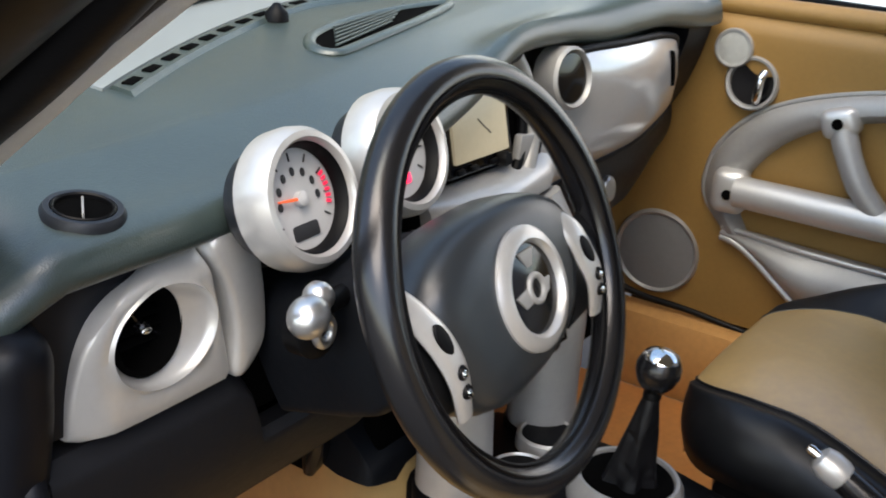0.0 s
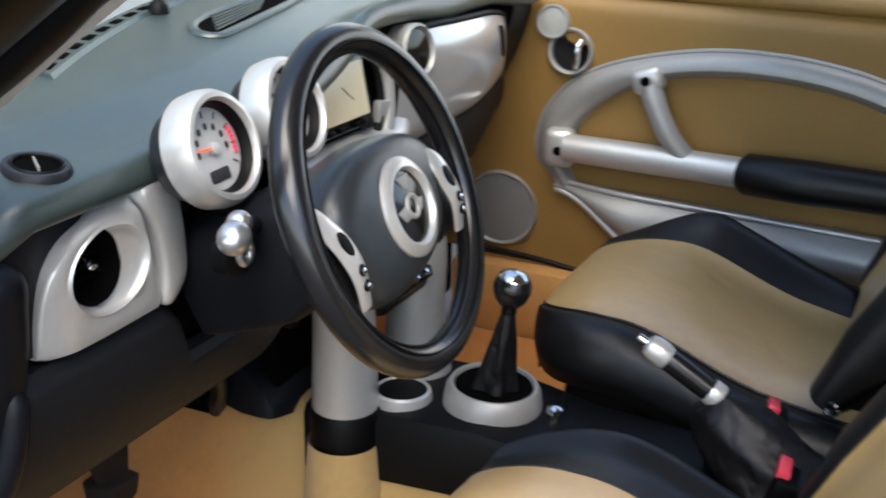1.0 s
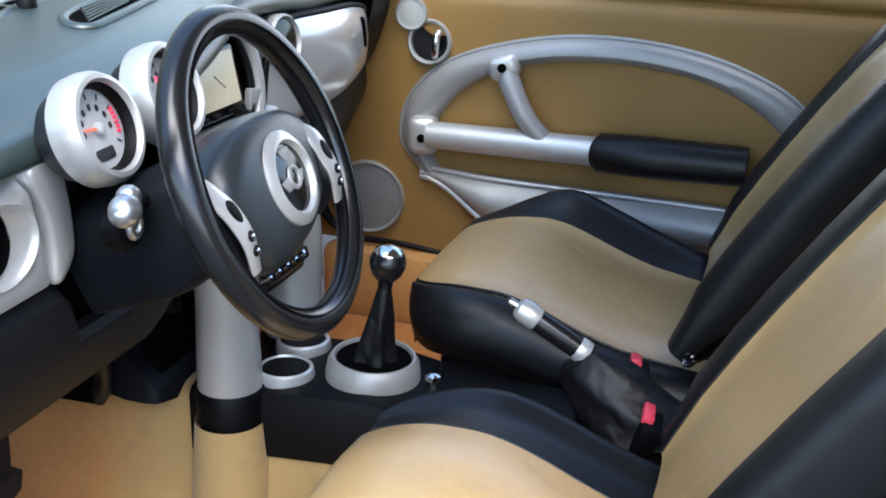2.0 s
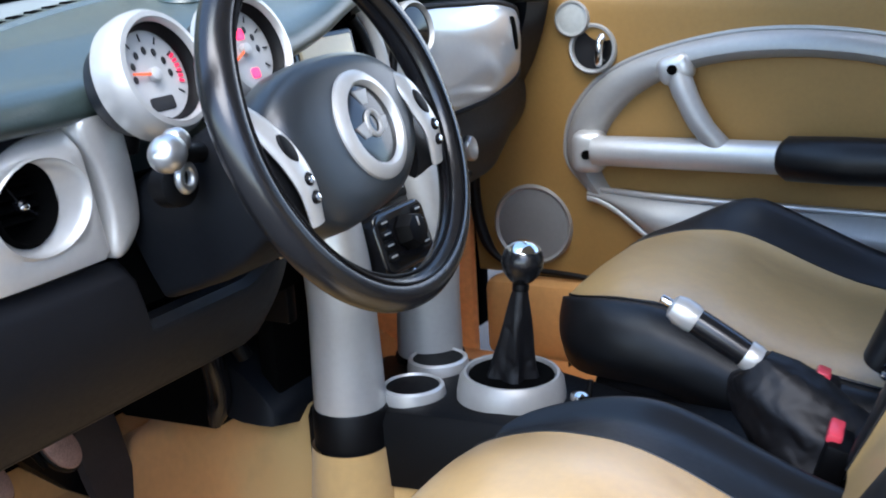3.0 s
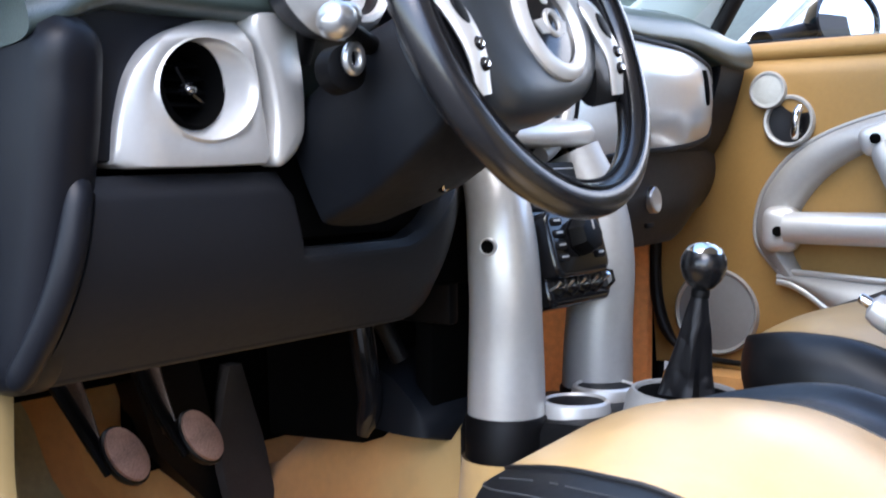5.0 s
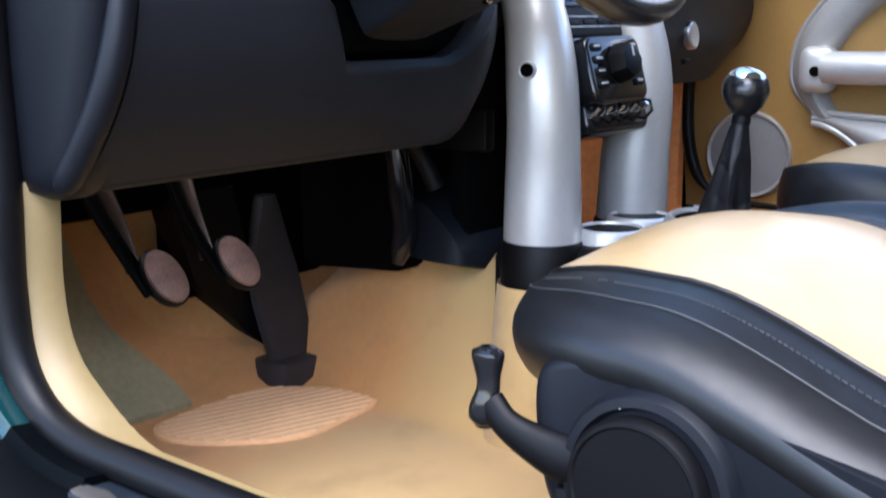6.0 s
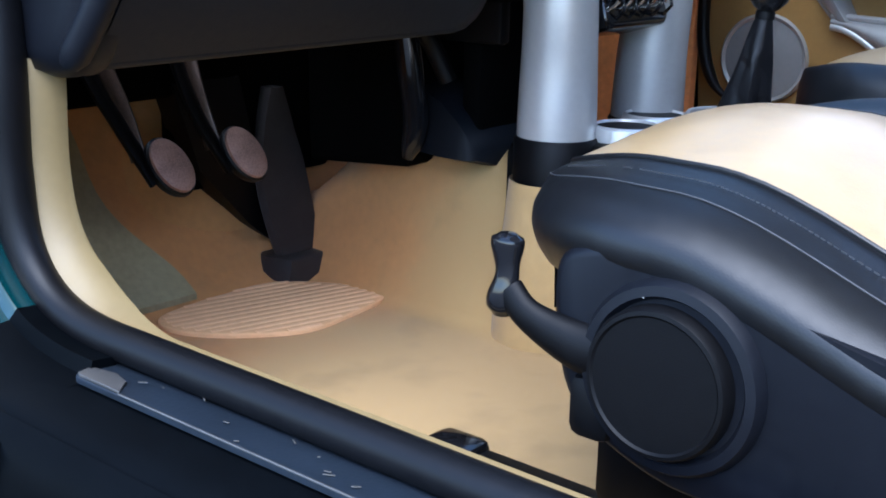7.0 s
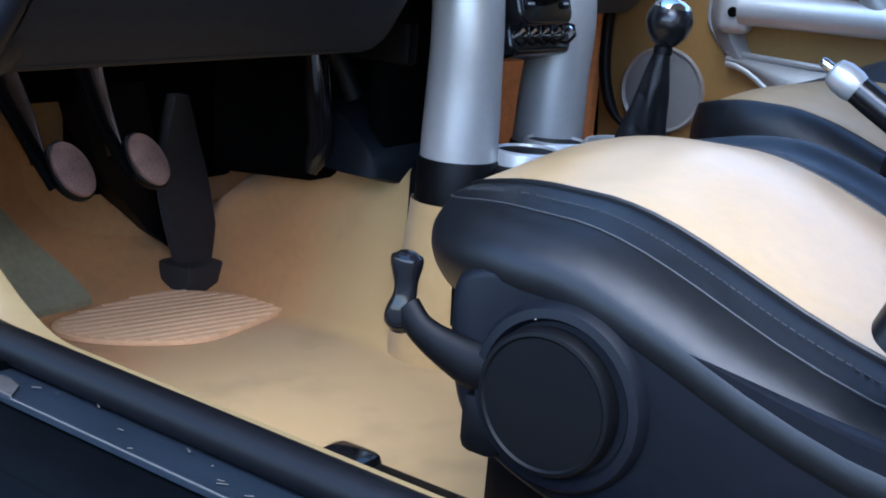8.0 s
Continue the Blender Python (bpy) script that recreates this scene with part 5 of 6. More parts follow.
    hd_ = part("headrest", loft([[V(cx + a * k, hr.y + b * k - 0.01 - h * 0.2, hr.z + 0.05 + h) for a, b in oval(0.12, 0.045, 28)] for h, k in ((0.0, 0.7), (0.015, 0.92), (0.05, 1.0), (0.11, 1.0), (0.15, 0.9), (0.165, 0.65))]), LEATHER, s)
    for a in (-0.05, 0.05):
        part("headrest_post", tube([(cx + a, hr.y - 0.01, hr.z - 0.02), (cx + a, hr.y - 0.02, hr.z + 0.07)], 0.006, 8), CHROME, hd_)
    # plastic side skirt towards the door
    ox = cx + out * 0.232
    outl = [(p.x, p.y) for p in curve([(-0.064, 0.489, 0), (-0.079, 0.505, 0), (-0.114, 0.512, 0), (-0.150, 0.509, 0), (-0.190, 0.502, 0), (-0.245, 0.488, 0), (-0.33, 0.469, 0), (-0.43, 0.455, 0), (-0.54, 0.436, 0), (-0.56, 0.39, 0), (-0.45, 0.366, 0), (-0.33, 0.372, 0), (-0.245, 0.378, 0), (-0.17, 0.362, 0), (-0.105, 0.380, 0), (-0.076, 0.408, 0), (-0.065, 0.45, 0)], 5, True)]
    sk = part("side_skirt", loft([[V(ox + out * e, y0 - 0.006 + a * kk - (1 - kk) * 0.30, b * kk + (1 - kk) * 0.44) for a, b in outl]
              for e, kk in ((-0.05, 0.99), (-0.004, 1.0), (0.006, 0.994), (0.011, 0.98), (0.013, 0.955))]), NAVY, s, "navy plastic seat side cover")
    part("skirt_front", sheet(lambda u, v: (ox - out * (0.03 + 0.40 * u), y0 - 0.045 - 0.05 * abs(2 * u - 1) ** 3, 0.36 + 0.10 * v), span(0, 1, 24), span(0, 1, 4), (0, -0.02, 0)), NAVY, s, "navy plastic front apron")
    return s, ox

dseat, ox = seat("driver_seat", -0.345, -0.030, -1, "two tone tan and black leather driver seat", -0.11)
seat("passenger_seat", 0.365, 0.088, 1, "two tone tan and black leather passenger seat", -0.03)
# height lever and its round cover on the driver's seat
D0 = V(-0.592, -0.187, 0.434)
rec = part("lever_collar", lathe([(0.064, -0.016), (0.0625, 0.0), (0.059, 0.006), (0.053, 0.007), (0.050, 0.002), (0.030, 0.001)], D0 + V(0, -0.004, 0.003), (-1, 0, 0), 56), NAVY, dseat, "raised navy collar round the lever cover")
part("lever_cover", lathe([(0.0485, -0.004), (0.0485, 0.010), (0.0465, 0.0135), (0.0440, 0.0140), (0.0425, 0.0125), (0.02, 0.0130), (0, 0.0130)], D0 + V(0, 0, 0.001), (-1, 0, 0), 56), BLACK, rec, "round black lever cover")
part("cover_mark", ball((-0.598, -0.173, 0.4865), 0.0009), GREYSILVER, rec)
LV = curve([(-0.584, -0.160, 0.441), (-0.589, -0.132, 0.440), (-0.594, -0.107, 0.447), (-0.598, -0.087, 0.457), (-0.597, -0.073, 0.469)], 6)
lv = part("height_lever", tube(LV, [0.020 - 0.0095 * smooth(0.0, 0.85, i / (len(LV) - 1)) for i in range(len(LV))], 18, squash=0.7, up=(1, 0, 0)), BLACK, dseat, "curved black height lever")
HV = curve([(-0.596, -0.0665, 0.451), (-0.597, -0.067, 0.459), (-0.597, -0.069, 0.469), (-0.596, -0.070, 0.479), (-0.595, -0.069, 0.489), (-0.594, -0.068, 0.499), (-0.594, -0.068, 0.506)], 4)
part("lever_tip", tube(HV, [0.007 + 0.0045 * smooth(0, 0.15, k) - 0.003 * smooth(0.2, 0.5, k) + 0.0035 * smooth(0.55, 0.85, k) - 0.006 * smooth(0.90, 1.0, k) for k in span(0, 1, len(HV))], 16, squash=0.8, up=(1, 0, 0)), GLOSSY, lv, "shiny waisted lever end")
part("lever_stop", rbox((-0.588, -0.137, 0.402), (0.02, 0.034, 0.045), 0.010), BLACK, dseat)
for rx in (-0.500, -0.17):
    rail = part("seat_rail", rbox((rx, -0.24, 0.262), (0.036, 0.56, 0.045), 0.006), BLACK, dseat, "black steel seat rail")
    part("rail_cap", rbox((rx, 0.048, 0.268), (0.042, 0.05, 0.05), 0.010), GLOSSY, rail)
part("seat_frame", rbox((-0.345, -0.28, 0.335), (0.38, 0.36, 0.09), 0.02), BLACK, dseat)

# ---------------------------------------------------------------- passenger door
door = thing("car_door", (0.75, -0.2, 0.36), "closed passenger door with tan panel and silver oval handle frame", "car door")

def door_x(y, z):
    return 0.752 - 0.085 * (z - 0.48) + 0.012 * smooth(0.88, 0.94, z)

def front_edge(z):
    return 0.375 + 0.13 * smooth(0.80, 0.50, z)

def panel(u, v):
    z = 0.372 + 0.556 * v
    yf = front_edge(z) + 0.02
    y = yf + (-1.0 - yf) * u
    soft = 0.018 * smooth(0.955, 1.0, v)
    return V(door_x(y, z) + soft * 1.5, y, z + 0.004 * u)

part("door_panel", sheet(panel, span(0, 1, 60), span(0, 1, 40), (0.03, 0, 0)), DOORTAN, door, "tan vinyl door panel")
part("belt_roll", tube(curve([(0.742, 0.40, 0.925), (0.738, 0.15, 0.930), (0.738, -0.3, 0.934), (0.742, -1.0, 0.93)], 8), 0.016, 14), DOORTAN, door)
part("window_seal", rbox((0.768, -0.28, 0.942), (0.012, 1.36, 0.016), 0.004), BLACK, door, "black rubber window seal")
part("door_skin", sheet(lambda u, v: (0.80 + 0.035 * math.sin(math.pi * v) + 0.02 * (1 - v), 0.46 - 1.46 * u, 0.25 + 0.68 * v), span(0, 1, 12), span(0, 1, 10), (0.01, 0, 0)), TEAL, door, "teal painted door skin")
DS = curve([(0.735, 0.36, 0.93), (0.732, 0.385, 0.82), (0.720, 0.440, 0.72), (0.714, 0.480, 0.64), (0.712, 0.487, 0.56), (0.712, 0.479, 0.48), (0.716, 0.452, 0.42), (0.724, 0.40, 0.395), (0.730, 0.30, 0.388), (0.738, 0.10, 0.37), (0.738, -0.4, 0.366), (0.738, -1.0, 0.37)], 8)
part("door_bottom_seal", tube(DS, [0.0055 + 0.0055 * smooth(0.40, 0.45, p.z) for p in DS], 12), RUBBER, door, "black rubber door seal")

# oval frame: an arch of flat oval section standing off the panel

OUTER = curve([(0.262, 0.548, 0), (0.303, 0.600, 0), (0.305, 0.650, 0), (0.283, 0.705, 0), (0.225, 0.765, 0), (0.130, 0.808, 0), (0.0, 0.838, 0), (-0.12, 0.845, 0), (-0.24, 0.834, 0), (-0.34, 0.808, 0), (-0.43, 0.765, 0), (-0.49, 0.70, 0), (-0.51, 0.62, 0)], 6)
INNER = curve([(0.222, 0.552, 0), (0.240, 0.590, 0), (0.235, 0.635, 0), (0.212, 0.680, 0), (0.165, 0.728, 0), (0.095, 0.765, 0), (0.0, 0.789, 0), (-0.12, 0.796, 0), (-0.23, 0.786, 0), (-0.315, 0.762, 0), (-0.385, 0.722, 0), (-0.435, 0.67, 0), (-0.455, 0.60, 0)], 6)
rings = []
for o, i in zip(OUTER, INNER):
    m = (o + i) / 2
    b = [(o, 0.004), (o + (i - o) * 0.10, -0.014), (o + (i - o) * 0.35, -0.026), (o + (i - o) * 0.65, -0.028), (o + (i - o) * 0.90, -0.018), (i, 0.004)]
    rings.append([V(door_x(p.x, p.y) + h, p.x, p.y) for p, h in b])
part("oval_frame", loft(rings), GREYSILVER, door, "silver oval frame")
part("frame_lip", tube([V(door_x(o.x, o.y) - 0.004, o.x, o.y) for o in OUTER], 0.004, 8), GREYSILVER, door)
bar_a, bar_b = V(0.700, 0.235, 0.634), V(0.692, -0.10, 0.638)
part("pull_bar", tube([bar_a, bar_a.lerp(bar_b, 0.5), bar_b], [0.0265, 0.0275, 0.0275], 22), SILVER, door, "silver pull bar")
part("bar_end", rbox((0.712, 0.250, 0.630), (0.05, 0.060, 0.076), 0.018, (0, 0, 8), 4), SILVER, door)
part("grip", tube([(0.692, -0.098, 0.638), (0.690, -0.104, 0.638), (0.688, -0.20, 0.639), (0.690, -0.37, 0.640)], [0.030, 0.0365, 0.0385, 0.036], 24), LEATHER, door, "black leather grip sleeve")
part("strut", tube(curve([(0.705, 0.086, 0.775), (0.692, 0.066, 0.735), (0.688, 0.040, 0.690), (0.692, 0.008, 0.652)], 6), [0.021] * 6 + [0.020] * 7 + [0.019] * 6, 20), GREYSILVER, door, "short silver strut")
part("strut_boss", rbox((0.706, 0.088, 0.779), (0.046, 0.060, 0.048), 0.016, (-18, 0, 6), 4), SILVER, door)
for x, y, z in ((0.6795, 0.087, 0.780), (0.6840, 0.246, 0.628)):
    part("screw_hole", lathe([(0.0085, -0.006), (0.0085, 0.0005), (0.0, 0.0012)], (x, y, z), (-1, -0.15, 0.05), 20), VOID, door)

# armrest wedge below the frame
def arm(u, v):
    y = 0.262 - 0.80 * u
    top = 0.556 - 0.012 * u
    bot = 0.540 - 0.105 * smooth(0.0, 0.26, u) + 0.02 * smooth(0.4, 0.7, u)
    z = top + (bot - top) * v
    out = 0.055 * math.sin(math.pi * min(1, 0.12 + v * 0.75)) * (0.35 + 0.65 * smooth(0.0, 0.2, u))
    return V(door_x(y, z) - 0.006 - out, y, z)

part("armrest", sheet(arm, span(0, 1, 40), span(0, 1, 18), (0.02, 0, 0)), GREYSILVER, door, "grey silver armrest")
part("armrest_edge", tube([arm(u, 0.02) + V(-0.004, 0, 0.002) for u in span(0.0, 0.75, 30)], 0.0055, 10), SILVER, door, "bright silver edge")
part("armrest_front", tube([arm(u, 1.0) + V(-0.006, 0, 0) for u in span(0.0, 0.30, 24)], 0.0065, 10), SILVER, door)
part("armrest_tab", rbox((0.675, -0.235, 0.450), (0.01, 0.075, 0.010), 0.003), SILVER, door)

part("tweeter", lathe([(0.031, -0.006), (0.031, 0.003), (0.0285, 0.006), (0.0258, 0.0045), (0.0235, 0.005), (0.015, 0.0062), (0, 0.0065)], (0.7165, 0.279, 0.862), (-1, -0.05, 0.08), 40), GREYTWEET, door, "round grey tweeter grille")
part("tweeter_ring", lathe([(0.0315, -0.004), (0.032, 0.004), (0.030, 0.0075), (0.0275, 0.0075), (0.027, 0.002)], (0.7165, 0.279, 0.862), (-1, -0.05, 0.08), 40), GREYSILVER, door)
hn = part("handle_cup", lathe([(0.0435, -0.006), (0.0440, 0.005), (0.041, 0.009), (0.037, 0.008), (0.0345, -0.004), (0.0, -0.010)], (0.7215, 0.243, 0.810), (-1, -0.05, 0.08), 44), GREYSILVER, door, "round door opener cup")
part("cup_dark", lathe([(0.035, -0.010), (0.035, 0.0005), (0.0, -0.002)], (0.7205, 0.243, 0.810), (-1, -0.05, 0.08), 36), GLOSSY, hn)
part("opener", tube(curve([(0.712, 0.222, 0.832), (0.703, 0.224, 0.822), (0.701, 0.225, 0.805), (0.706, 0.228, 0.790), (0.712, 0.230, 0.785)], 5), 0.007, 12), CHROME, hn, "chrome opener lever")
sp = part("speaker", lathe([(0.078, -0.012), (0.078, 0.004), (0.074, 0.010), (0.070, 0.008), (0.0685, 0.005)], (0.747, 0.382, 0.476), (-1, -0.10, 0.0), 56), GREYSILVER, door, "round door speaker with silver ring")
part("speaker_grille", lathe([(0.0695, -0.004), (0.0690, 0.006), (0.04, 0.011), (0, 0.012)], (0.747, 0.382, 0.476), (-1, -0.10, 0.0), 48), GRILLE, sp, "grey speaker grille")
gl = part("door_glass", sheet(lambda u, v: (0.772 - 0.14 * v, 0.36 - 0.28 * v - (1.36 - 0.28 * v) * u, 0.935 + 0.42 * v), span(0, 1, 6), span(0, 0.06, 2), (0.004, 0, 0)), GLASS, door, "lowered side window")
gl.visible_shadow = False

wm = thing("wing_mirror", (0.93, 0.22, 0.93), "round chrome wing mirror outside the passenger door", "wing mirror")
mn = V(-0.50, -0.85, 0.12)
part("mirror_shell", lathe([(0.015, -0.085), (0.045, -0.070), (0.066, -0.035), (0.071, -0.004), (0.0705, 0.002), (0.0655, 0.003), (0.064, -0.004)], (0.93, 0.225, 0.990), mn, 44, oval=0.86), GLOSSY, wm, "gloss black mirror housing")
part("mirror_glass", lathe([(0.0655, -0.008), (0.0655, -0.003), (0.03, -0.0015), (0, -0.001)], (0.93, 0.225, 0.990), mn, 44, oval=0.86), MIRROR, wm, "round mirror glass")
part("mirror_arm", tube([(0.80, 0.33, 0.945), (0.86, 0.32, 0.955), (0.92, 0.285, 0.972)], [0.026, 0.022, 0.022], 14), BLACK, wm)

# ---------------------------------------------------------------- footwell
def pedal(name, x, label, hinge_x):
    p = thing(name, (x, 0.58, 0.24), label, "pedal", group="foot pedals")
    c = V(x, 0.572, 0.424)
    n = V(-0.10, -0.86, 0.50)
    part("pad", lathe([(0.022, -0.012), (0.0228, -0.004), (0.022, 0.003), (0.019, 0.005), (0.0, 0.0055)], c, n, 36, (-0.3, 0, 1), oval=1.55), PADMETAL, p, "worn oval metal pad")
    part("pad_rim", lathe([(0.023, -0.016), (0.0248, -0.010), (0.0248, -0.003), (0.0228, -0.001)], c, n, 36, (-0.3, 0, 1), oval=1.52), RUBBER, p)
    part("arm", tube(curve([c + V(-0.010, 0.018, -0.022), c + V(-0.034, 0.045, 0.040), c + V(hinge_x - x, 0.085, 0.11), c + V(hinge_x - x + 0.004, 0.13, 0.22)], 6), [0.019] * 19, 12, squash=0.4), BLACK, p, "curved black steel arm")
    part("arm_flange", tube(curve([c + V(-0.012, 0.045, 0.0), c + V(-0.018, 0.065, 0.06), c + V(hinge_x - x + 0.025, 0.10, 0.13), c + V(hinge_x - x + 0.03, 0.14, 0.22)], 6), [0.015] * 19, 10, squash=0.4), ARMSTEEL, p, "steel flange with the carpet's brown reflection in its colour")
    return p

pedal("clutch_pedal", -0.375, "clutch pedal with oval pad on a black arm", -0.425)
pedal("brake_pedal", -0.265, "brake pedal with oval pad on a black arm", -0.300)
gas = thing("accelerator_pedal", (-0.14, 0.63, 0.23), "black floor hinged accelerator pedal", "pedal", group="foot pedals")
base_l = [(-0.186, 0.640), (-0.170, 0.602), (-0.056, 0.592), (-0.042, 0.628), (-0.058, 0.664), (-0.176, 0.668)]
part("pedal_foot", loft([[V(x, y, z) for x, y in [((a + 0.114) * k - 0.114, (b - 0.632) * k + 0.632) for a, b in base_l]] for z, k in ((0.222, 1.0), (0.236, 0.985), (0.254, 0.90), (0.259, 0.87), (0.261, 0.80))]), WORNRUBBER, gas)
rings = []
for k in span(0, 1, 12):
    w = 0.039 + 0.006 * math.sin(math.pi * min(1, k * 1.3)) - 0.018 * smooth(0.45, 1.0, k) - 0.010 * max(0, k - 0.85) * 6
    c0 = V(-0.124, 0.630, 0.255).lerp(V(-0.128, 0.672, 0.480), k) + V(0, 0.012 * math.sin(math.pi * k), 0)
    rings.append([c0 + V(a * w, b, 0) for a, b in ((-1, 0.004), (-0.9, -0.006), (0.0, -0.009), (0.9, -0.006), (1, 0.004), (0.8, 0.016), (-0.8, 0.016))])
part("pedal_plate", loft(rings), WORNRUBBER, gas, "long worn rubber plate")
part("pedal_box", loft([[V(x, 0.625 + d, z) for x, z in ((-0.296, 0.50), (-0.190, 0.50), (-0.130, 0.262), (-0.178, 0.300), (-0.258, 0.385))] for d in (0.045, 0.09)]), BLACK, gas, "black plastic pedal housing")
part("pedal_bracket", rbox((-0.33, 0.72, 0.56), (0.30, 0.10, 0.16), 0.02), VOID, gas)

# Black sheet added so the gap beside the pedal looks shaded.
part("pedal_shade", rbox((-0.135, 0.715, 0.50), (0.28, 0.03, 0.30), 0.01), VOID, gas, "added black sheet for the shade behind the pedal")
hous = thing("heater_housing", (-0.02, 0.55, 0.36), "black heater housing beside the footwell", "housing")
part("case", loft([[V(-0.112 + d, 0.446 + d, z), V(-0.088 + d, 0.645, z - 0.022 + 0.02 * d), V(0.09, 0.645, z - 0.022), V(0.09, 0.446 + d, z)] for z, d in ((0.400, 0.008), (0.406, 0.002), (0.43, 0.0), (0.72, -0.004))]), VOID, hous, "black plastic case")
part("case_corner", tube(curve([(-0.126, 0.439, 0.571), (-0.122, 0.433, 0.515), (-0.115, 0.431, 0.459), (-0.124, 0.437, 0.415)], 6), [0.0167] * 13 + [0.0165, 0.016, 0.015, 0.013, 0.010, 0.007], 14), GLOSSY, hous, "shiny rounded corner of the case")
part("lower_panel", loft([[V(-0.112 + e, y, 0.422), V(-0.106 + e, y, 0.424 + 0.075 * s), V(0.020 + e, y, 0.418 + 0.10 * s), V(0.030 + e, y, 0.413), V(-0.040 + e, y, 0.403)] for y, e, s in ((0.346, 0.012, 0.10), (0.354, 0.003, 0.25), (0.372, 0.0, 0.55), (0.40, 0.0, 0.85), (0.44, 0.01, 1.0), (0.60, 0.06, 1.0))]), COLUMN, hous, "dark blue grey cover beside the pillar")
# Filler added to hide lit carpet and keep this gap dark.
part("console_side", rbox((-0.015, 0.375, 0.575), (0.13, 0.03, 0.25), 0.008), VOID, hous, "added black filler behind the console pillar")
part("hose", tube(curve([(-0.22, 0.46, 0.625), (-0.17, 0.41, 0.608), (-0.13, 0.40, 0.565), (-0.11, 0.385, 0.515)], 6), 0.011, 10), BLACK, hous)
part("side_shade", rbox((-0.085, 0.40, 0.64), (0.02, 0.16, 0.16), 0.006), BLACK, hous)

part("footwell_vent", rbox((0.690, 0.55, 0.512), (0.09, 0.05, 0.048), 0.008, (0, 0, -30)), BLACK, hous)
# ribbed heel pad
pad = thing("heel_pad", (-0.24, 0.54, 0.226), "pinkish tan ribbed heel pad on the carpet", "floor mat")
PO = [(p.x, p.y) for p in curve([(-0.385, 0.600, 0), (-0.34, 0.622, 0), (-0.20, 0.625, 0), (-0.14, 0.57, 0), (-0.113, 0.500, 0), (-0.130, 0.468, 0), (-0.20, 0.455, 0), (-0.28, 0.452, 0), (-0.345, 0.495, 0), (-0.385, 0.55, 0)], 6, True)]
part("pad", slab(PO, (0, 0, 0.2315), (1, 0, 0), (0, 1, 0), 0.006, 0.002), MATPAD, pad)

def inside(x, y):
    n, hit = len(PO), False
    for i in range(n):
        (x1, y1), (x2, y2) = PO[i - 1], PO[i]
        if (y1 > y) != (y2 > y) and x < (x2 - x1) * (y - y1) / (y2 - y1) + x1:
            hit = not hit
    return hit

for k in range(15):
    y = 0.425 + 0.0148 * k
    xs = [x for x in span(-0.44, -0.09, 120) if inside(x, y - 0.28 * (x + 0.27))]
    if xs:
        a, b = min(xs) + 0.007, max(xs) - 0.007
        part("rib", tube([(x, y - 0.28 * (x + 0.27), 0.2316) for x in (a, (a + b) / 2, b)], 0.0040, 8, squash=0.22), STRIPE, pad)

# ---------------------------------------------------------------- outside: yard, sheet wall, parked cars
wall = thing("wall_front", (6.0, 6.2, 0), "cream corrugated metal wall across the yard", "wall", kind="structure")
DW = V(0.955, -0.296, 0)      # along the wall
def wall_pt(s, z):
    k = s / 0.62 % 1
    d = 0.17 * (smooth(0.10, 0.22, k) - smooth(0.60, 0.72, k))
    return V(1.2, 6.6, 0) + DW * s + V(-0.296, -0.955, 0) * d + V(0, 0, z)
part("sheeting", sheet(wall_pt, span(-7, 6.0, 430), [0, 5.0], (0.02, 0.06, 0)), SHEET, wall)

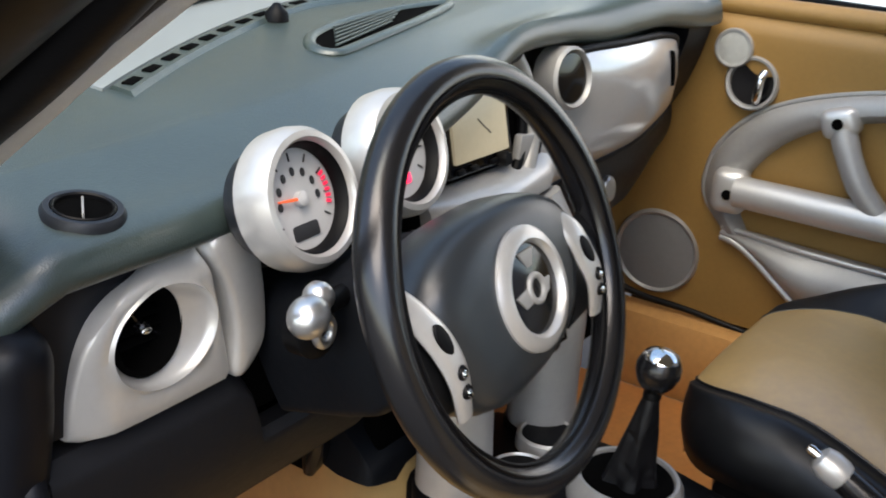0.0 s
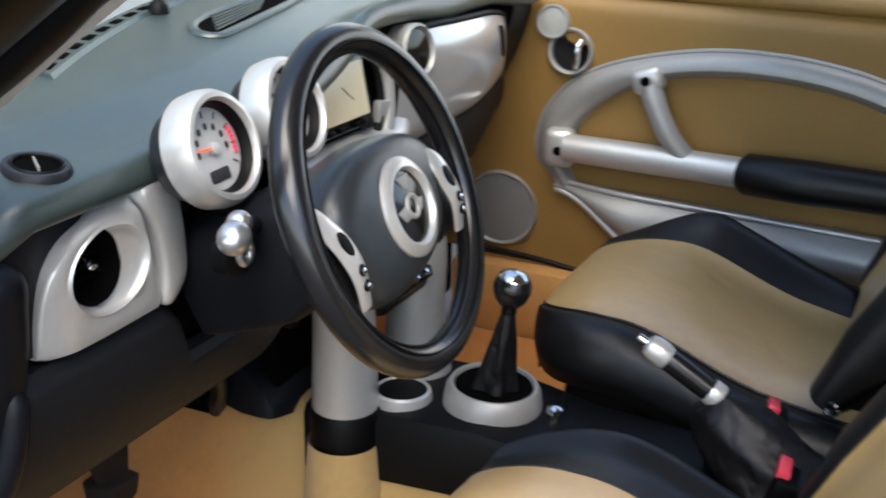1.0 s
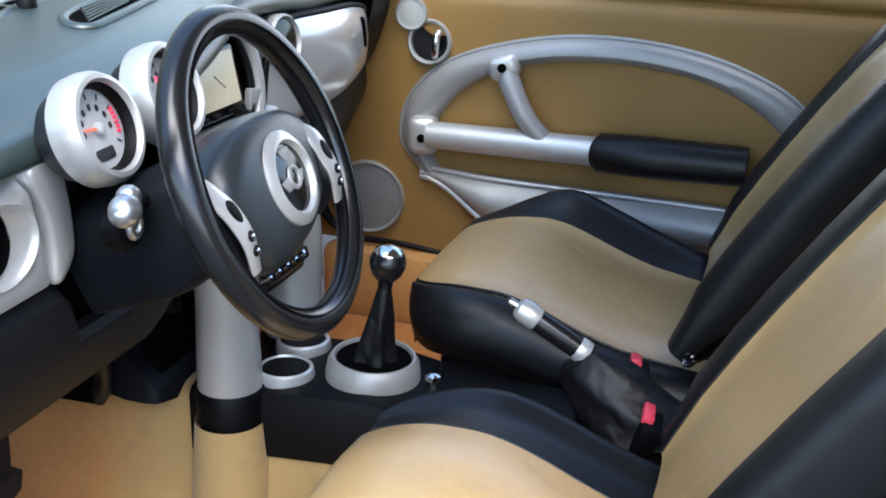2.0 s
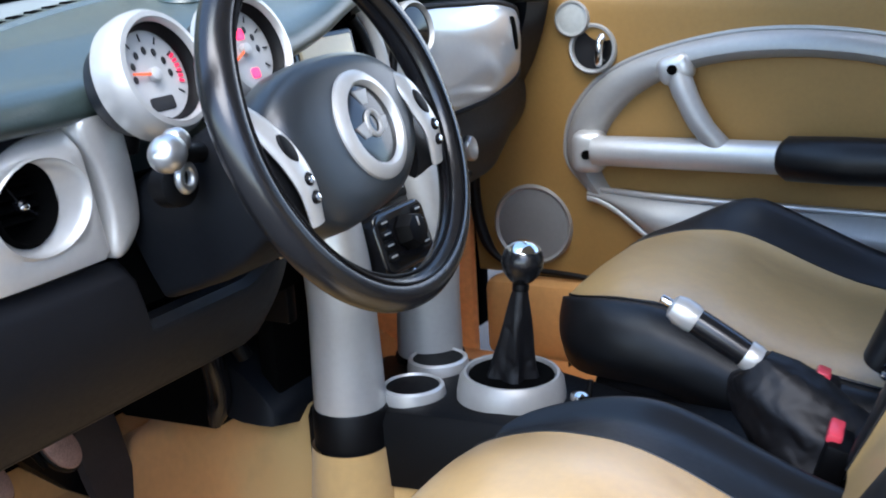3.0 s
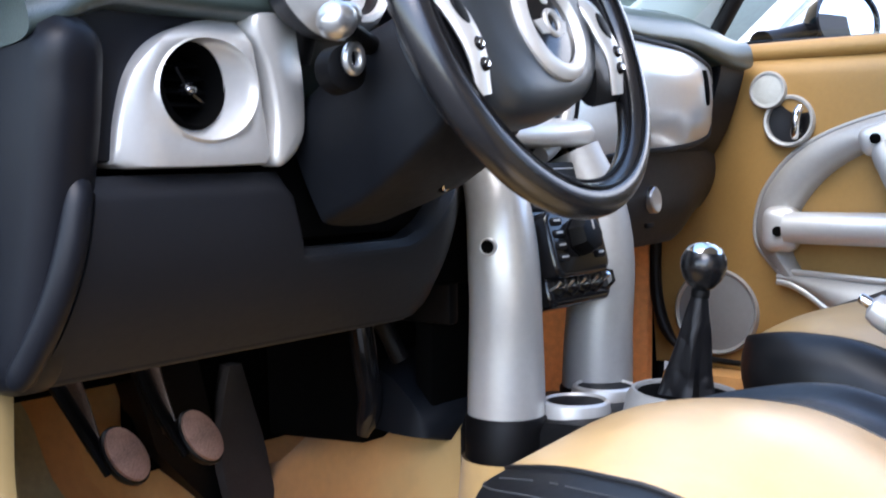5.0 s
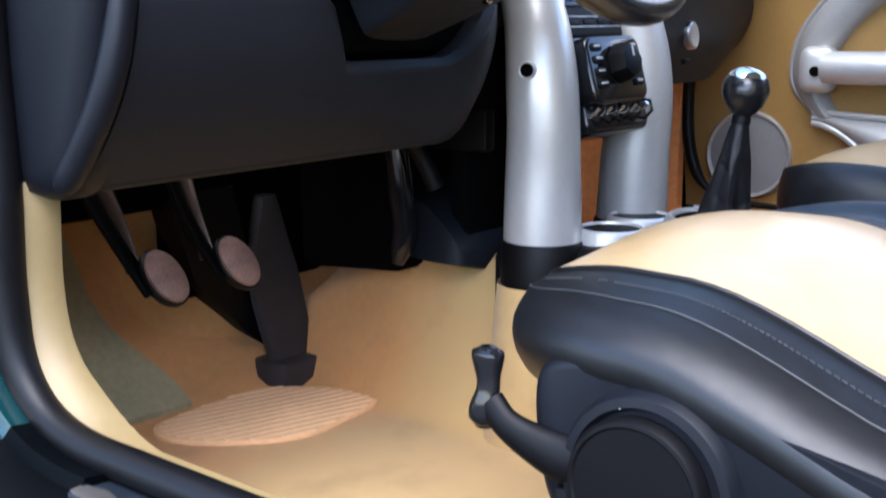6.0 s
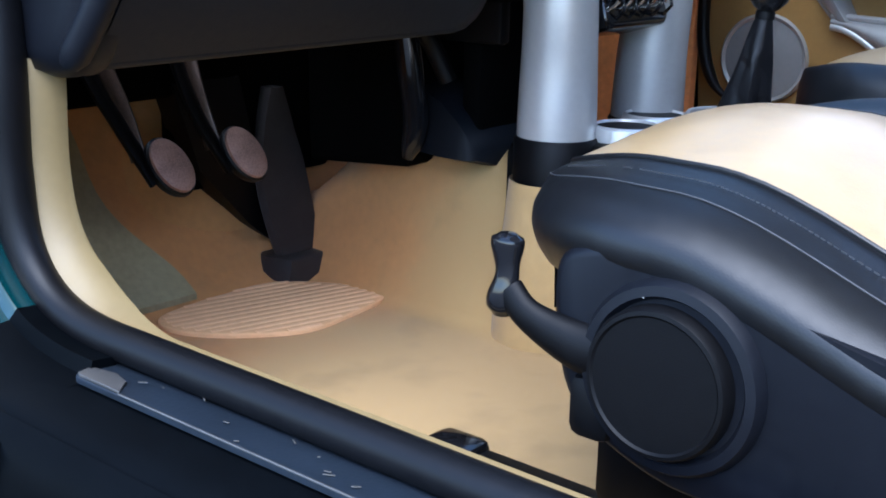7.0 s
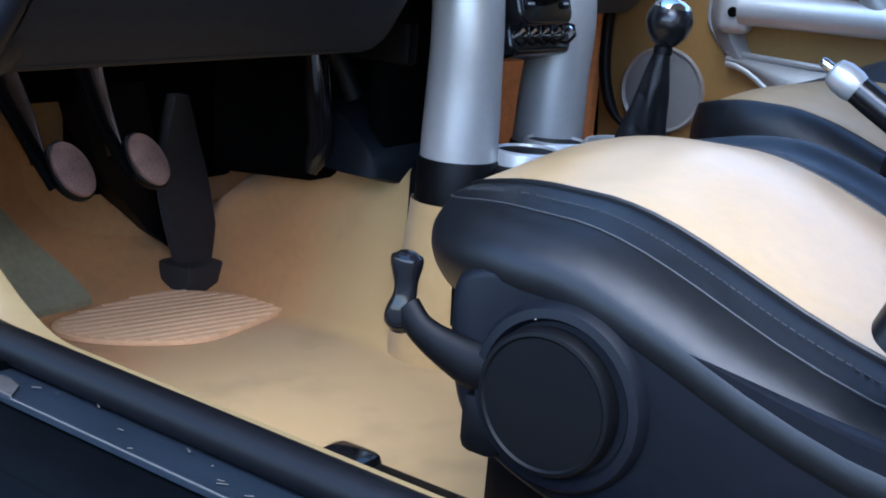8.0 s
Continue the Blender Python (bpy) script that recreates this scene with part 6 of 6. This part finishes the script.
def parked_car(name, at, turn, paint, label, glass, tall=1.0, clad=None):
    clad = clad or paint
    m = pose(*at, 0, 0, turn) @ Matrix.Diagonal((1, 1, tall, 1))
    c = thing(name, at, label, "parked car", group="parked cars")
    L = [(-2.0, 0.45, 0.62, 0.70), (-1.9, 0.35, 0.88, 0.80), (-1.2, 0.30, 0.98, 0.86), (-0.75, 0.28, 1.02, 0.88), (0.6, 0.28, 1.05, 0.88), (1.7, 0.30, 1.08, 0.86), (2.0, 0.40, 0.95, 0.80)]
    rings = []
    for y, z0, z1, w in L:
        loop = curve([(-w * 0.9, y, z0), (-w, y, z0 + 0.2), (-w * 1.0, y, (z0 + z1) / 2), (-w * 0.93, y, z1 - 0.05), (-w * 0.75, y, z1), (w * 0.75, y, z1), (w * 0.93, y, z1 - 0.05), (w, y, (z0 + z1) / 2), (w, y, z0 + 0.2), (w * 0.9, y, z0)], 3, True)
        rings.append([m @ p for p in loop])
    part("body", loft(rings), paint, c)
    G = [(-0.78, 0.98, 0.99, 0.80), (-0.1, 1.02, 1.46, 0.64), (0.3, 1.02, 1.52, 0.62), (1.3, 1.02, 1.50, 0.62), (1.85, 1.02, 1.10, 0.74)]
    def cabin(k, lo, hi):
        out = []
        for y, z0, z1, w in G:
            a, b = z0 + (z1 - z0) * lo, z0 + (z1 - z0) * hi
            wa, wb = 0.84 + (w - 0.84) * lo, 0.84 + (w - 0.84) * hi
            out.append([m @ V(s * q * k, y, z) for s, q, z in ((-1, wa, a), (-1, wb, b), (1, wb, b), (1, wa, a))])
        return loft(out)
    part("window_band", cabin(0.992, 0.0, 0.93), glass, c, "car glass")
    part("front_screen", loft([[m @ V(s * q, y, z) for s, q, z in ((-1, w * 0.93, z0), (1, w * 0.93, z0), (1, w * 0.93, z0 + 0.012), (-1, w * 0.93, z0 + 0.012))] for y, z0, w in ((-0.775, 0.990, 0.80), (-0.12, 1.440, 0.66))]), GREENTINT if paint is TEAL else SCREENGREY, c, "tinted windscreen")
    part("side_cladding", loft([[m @ V(s * q * 1.012, y, z) for s, q, z in ((-1, w * 0.9, z0 + 0.02), (-1, w, z0 + 0.2), (-1, w, 0.74), (1, w, 0.74), (1, w, z0 + 0.2), (1, w * 0.9, z0 + 0.02))] for y, z0, z1, w in L[2:6]]), clad, c)
    part("roof_skin", loft([[m @ V(s * q, y, z) for s, q, z in ((-1, w, z1 - 0.01), (-0.8, w, z1 + 0.03), (0.8, w, z1 + 0.03), (1, w, z1 - 0.01))] for y, z0, z1, w in G[1:4]]), paint, c)
    for s in (-1, 1):
        for y0, z0, w0, y1, z1, w1 in ((-0.80, 0.98, 0.83, -0.08, 1.49, 0.65), (0.55, 1.0, 0.85, 0.50, 1.52, 0.63), (1.90, 1.02, 0.80, 1.25, 1.52, 0.63)):
            part("window_post", tube([m @ V(s * w0, y0, z0), m @ V(s * w1, y1, z1)], 0.045, 8), paint, c)
        for y0, y1, t0, t1 in ((-0.62, 0.50, 0.02, 0.44), (0.58, 1.72, 0.58, 1.26)):
            part("window_seal", tube([m @ V(s * q, y, z) for q, y, z in ((0.838, y0, 1.06), (0.838, y1, 1.08), (0.652, t1, 1.475), (0.652, t0, 1.465))], 0.007, 6, closed=True), PLANKGREY, c)
        for y in (-1.25, 1.3):
            wh = part("wheel", lathe([(0.20, -0.10), (0.30, -0.09), (0.315, 0.0), (0.30, 0.09), (0.20, 0.095)], m @ V(s * 0.78, y, 0.315), m.to_3x3() @ V(s, 0, 0), 28), RUBBER, c)
            part("wheel_rim", lathe([(0.20, -0.02), (0.205, 0.085), (0.10, 0.06), (0, 0.07)], m @ V(s * 0.78, y, 0.315), m.to_3x3() @ V(s, 0, 0), 20), GREYSILVER, wh)
        part("headlight", ball(tuple(m @ V(s * 0.62, -1.93, 0.74)), 0.12, (1.2, 0.5, 0.8), (0, 0, turn)), CHROME, c)
        part("roof_rail", tube([m @ V(s * 0.58, -0.05, 1.55), m @ V(s * 0.58, 0.3, 1.60), m @ V(s * 0.58, 1.2, 1.59), m @ V(s * 0.58, 1.35, 1.55)], 0.014, 8), GREYSILVER, c)
    return c

parked_car("white_suv", (4.49, 1.92, 0), -122, WHITECAR, "white estate car with roof rails across the yard", PALEGLASS, 1.09, PLANKGREY)
parked_car("white_hatchback", (4.68, 4.0, 0), -122, WHITECAR, "white hatchback with dark windows behind the estate car", SCREENGREY, 1.12)
parked_car("teal_hatchback", (0.78, 3.6, 0), 150, TEAL, "teal hatchback parked in front", GREENTINT, 0.94)
planks = thing("plank_pile", (4.92, 5.25, 0), "rough brown planks on a stack of white boards", "planks")
for k in range(6):
    part("plank", rbox((5.02 + 0.08 * k, 5.20 - 0.05 * k, 1.80 + 0.045 * k), (1.1, 0.12, 0.03), 0.004, (4 * k - 8, 5 - 3 * k, -20 + 7 * k)), TIMBER, planks)
for k in range(4):
    part("board", rbox((4.92 + 0.05 * k, 5.20, 1.50 + 0.085 * k), (1.15 - 0.1 * k, 0.45, 0.06), 0.006, (0, 2 * k - 4, -16 + 5 * k)), WHITECAR, planks, "white board")
part("pile_base", rbox((4.92, 5.25, 0.73), (1.1, 0.45, 1.46), 0.02, (0, 0, -14)), TIMBER, planks)
glow = bpy.data.materials.new("open_daylight")
glow.use_nodes = True
glow.node_tree.nodes["Principled BSDF"].inputs["Emission Color"].default_value = (0.97, 1.0, 1.0, 1)
glow.node_tree.nodes["Principled BSDF"].inputs["Emission Strength"].default_value = 0.3
part("backdrop", rbox((34, 6, 8), (0.2, 50, 16), 0.01, (0, 0, 12)), glow, None, "bright pale daylight beyond the yard", "backdrop", "structure")
board = thing("leaning_board", (2.25, -0.32, 0), "plain white panel leaning by the window sash", "panel")
part("sheet", rbox((2.25, -0.34, 0.48), (0.03, 0.50, 0.96), 0.004, (0, -3, 0)), WHITECAR, board)
part("edge_strip", rbox((2.235, -0.315, 0.50), (0.03, 0.02, 1.0), 0.003, (0, -3, 0)), BLACK, board)
sash = thing("window_sash", (2.15, 0.10, 0), "white framed window sash leaning in the yard", "window sash")
part("frame", join(*[rbox((2.15, y, z), (0.04 if h > 0.5 else 0.034, w, h), 0.006) for y, z, w, h in ((-0.10, 0.46, 0.05, 0.92), (0.30, 0.46, 0.05, 0.92), (0.10, 0.46, 0.04, 0.92), (0.10, 0.90, 0.44, 0.05), (0.10, 0.03, 0.44, 0.06))]), WHITECAR, sash)
for y in (0.0, 0.20):
    part("pane", rbox((2.15, y, 0.46), (0.012, 0.17, 0.86), 0.002), GLASSGREY, sash)
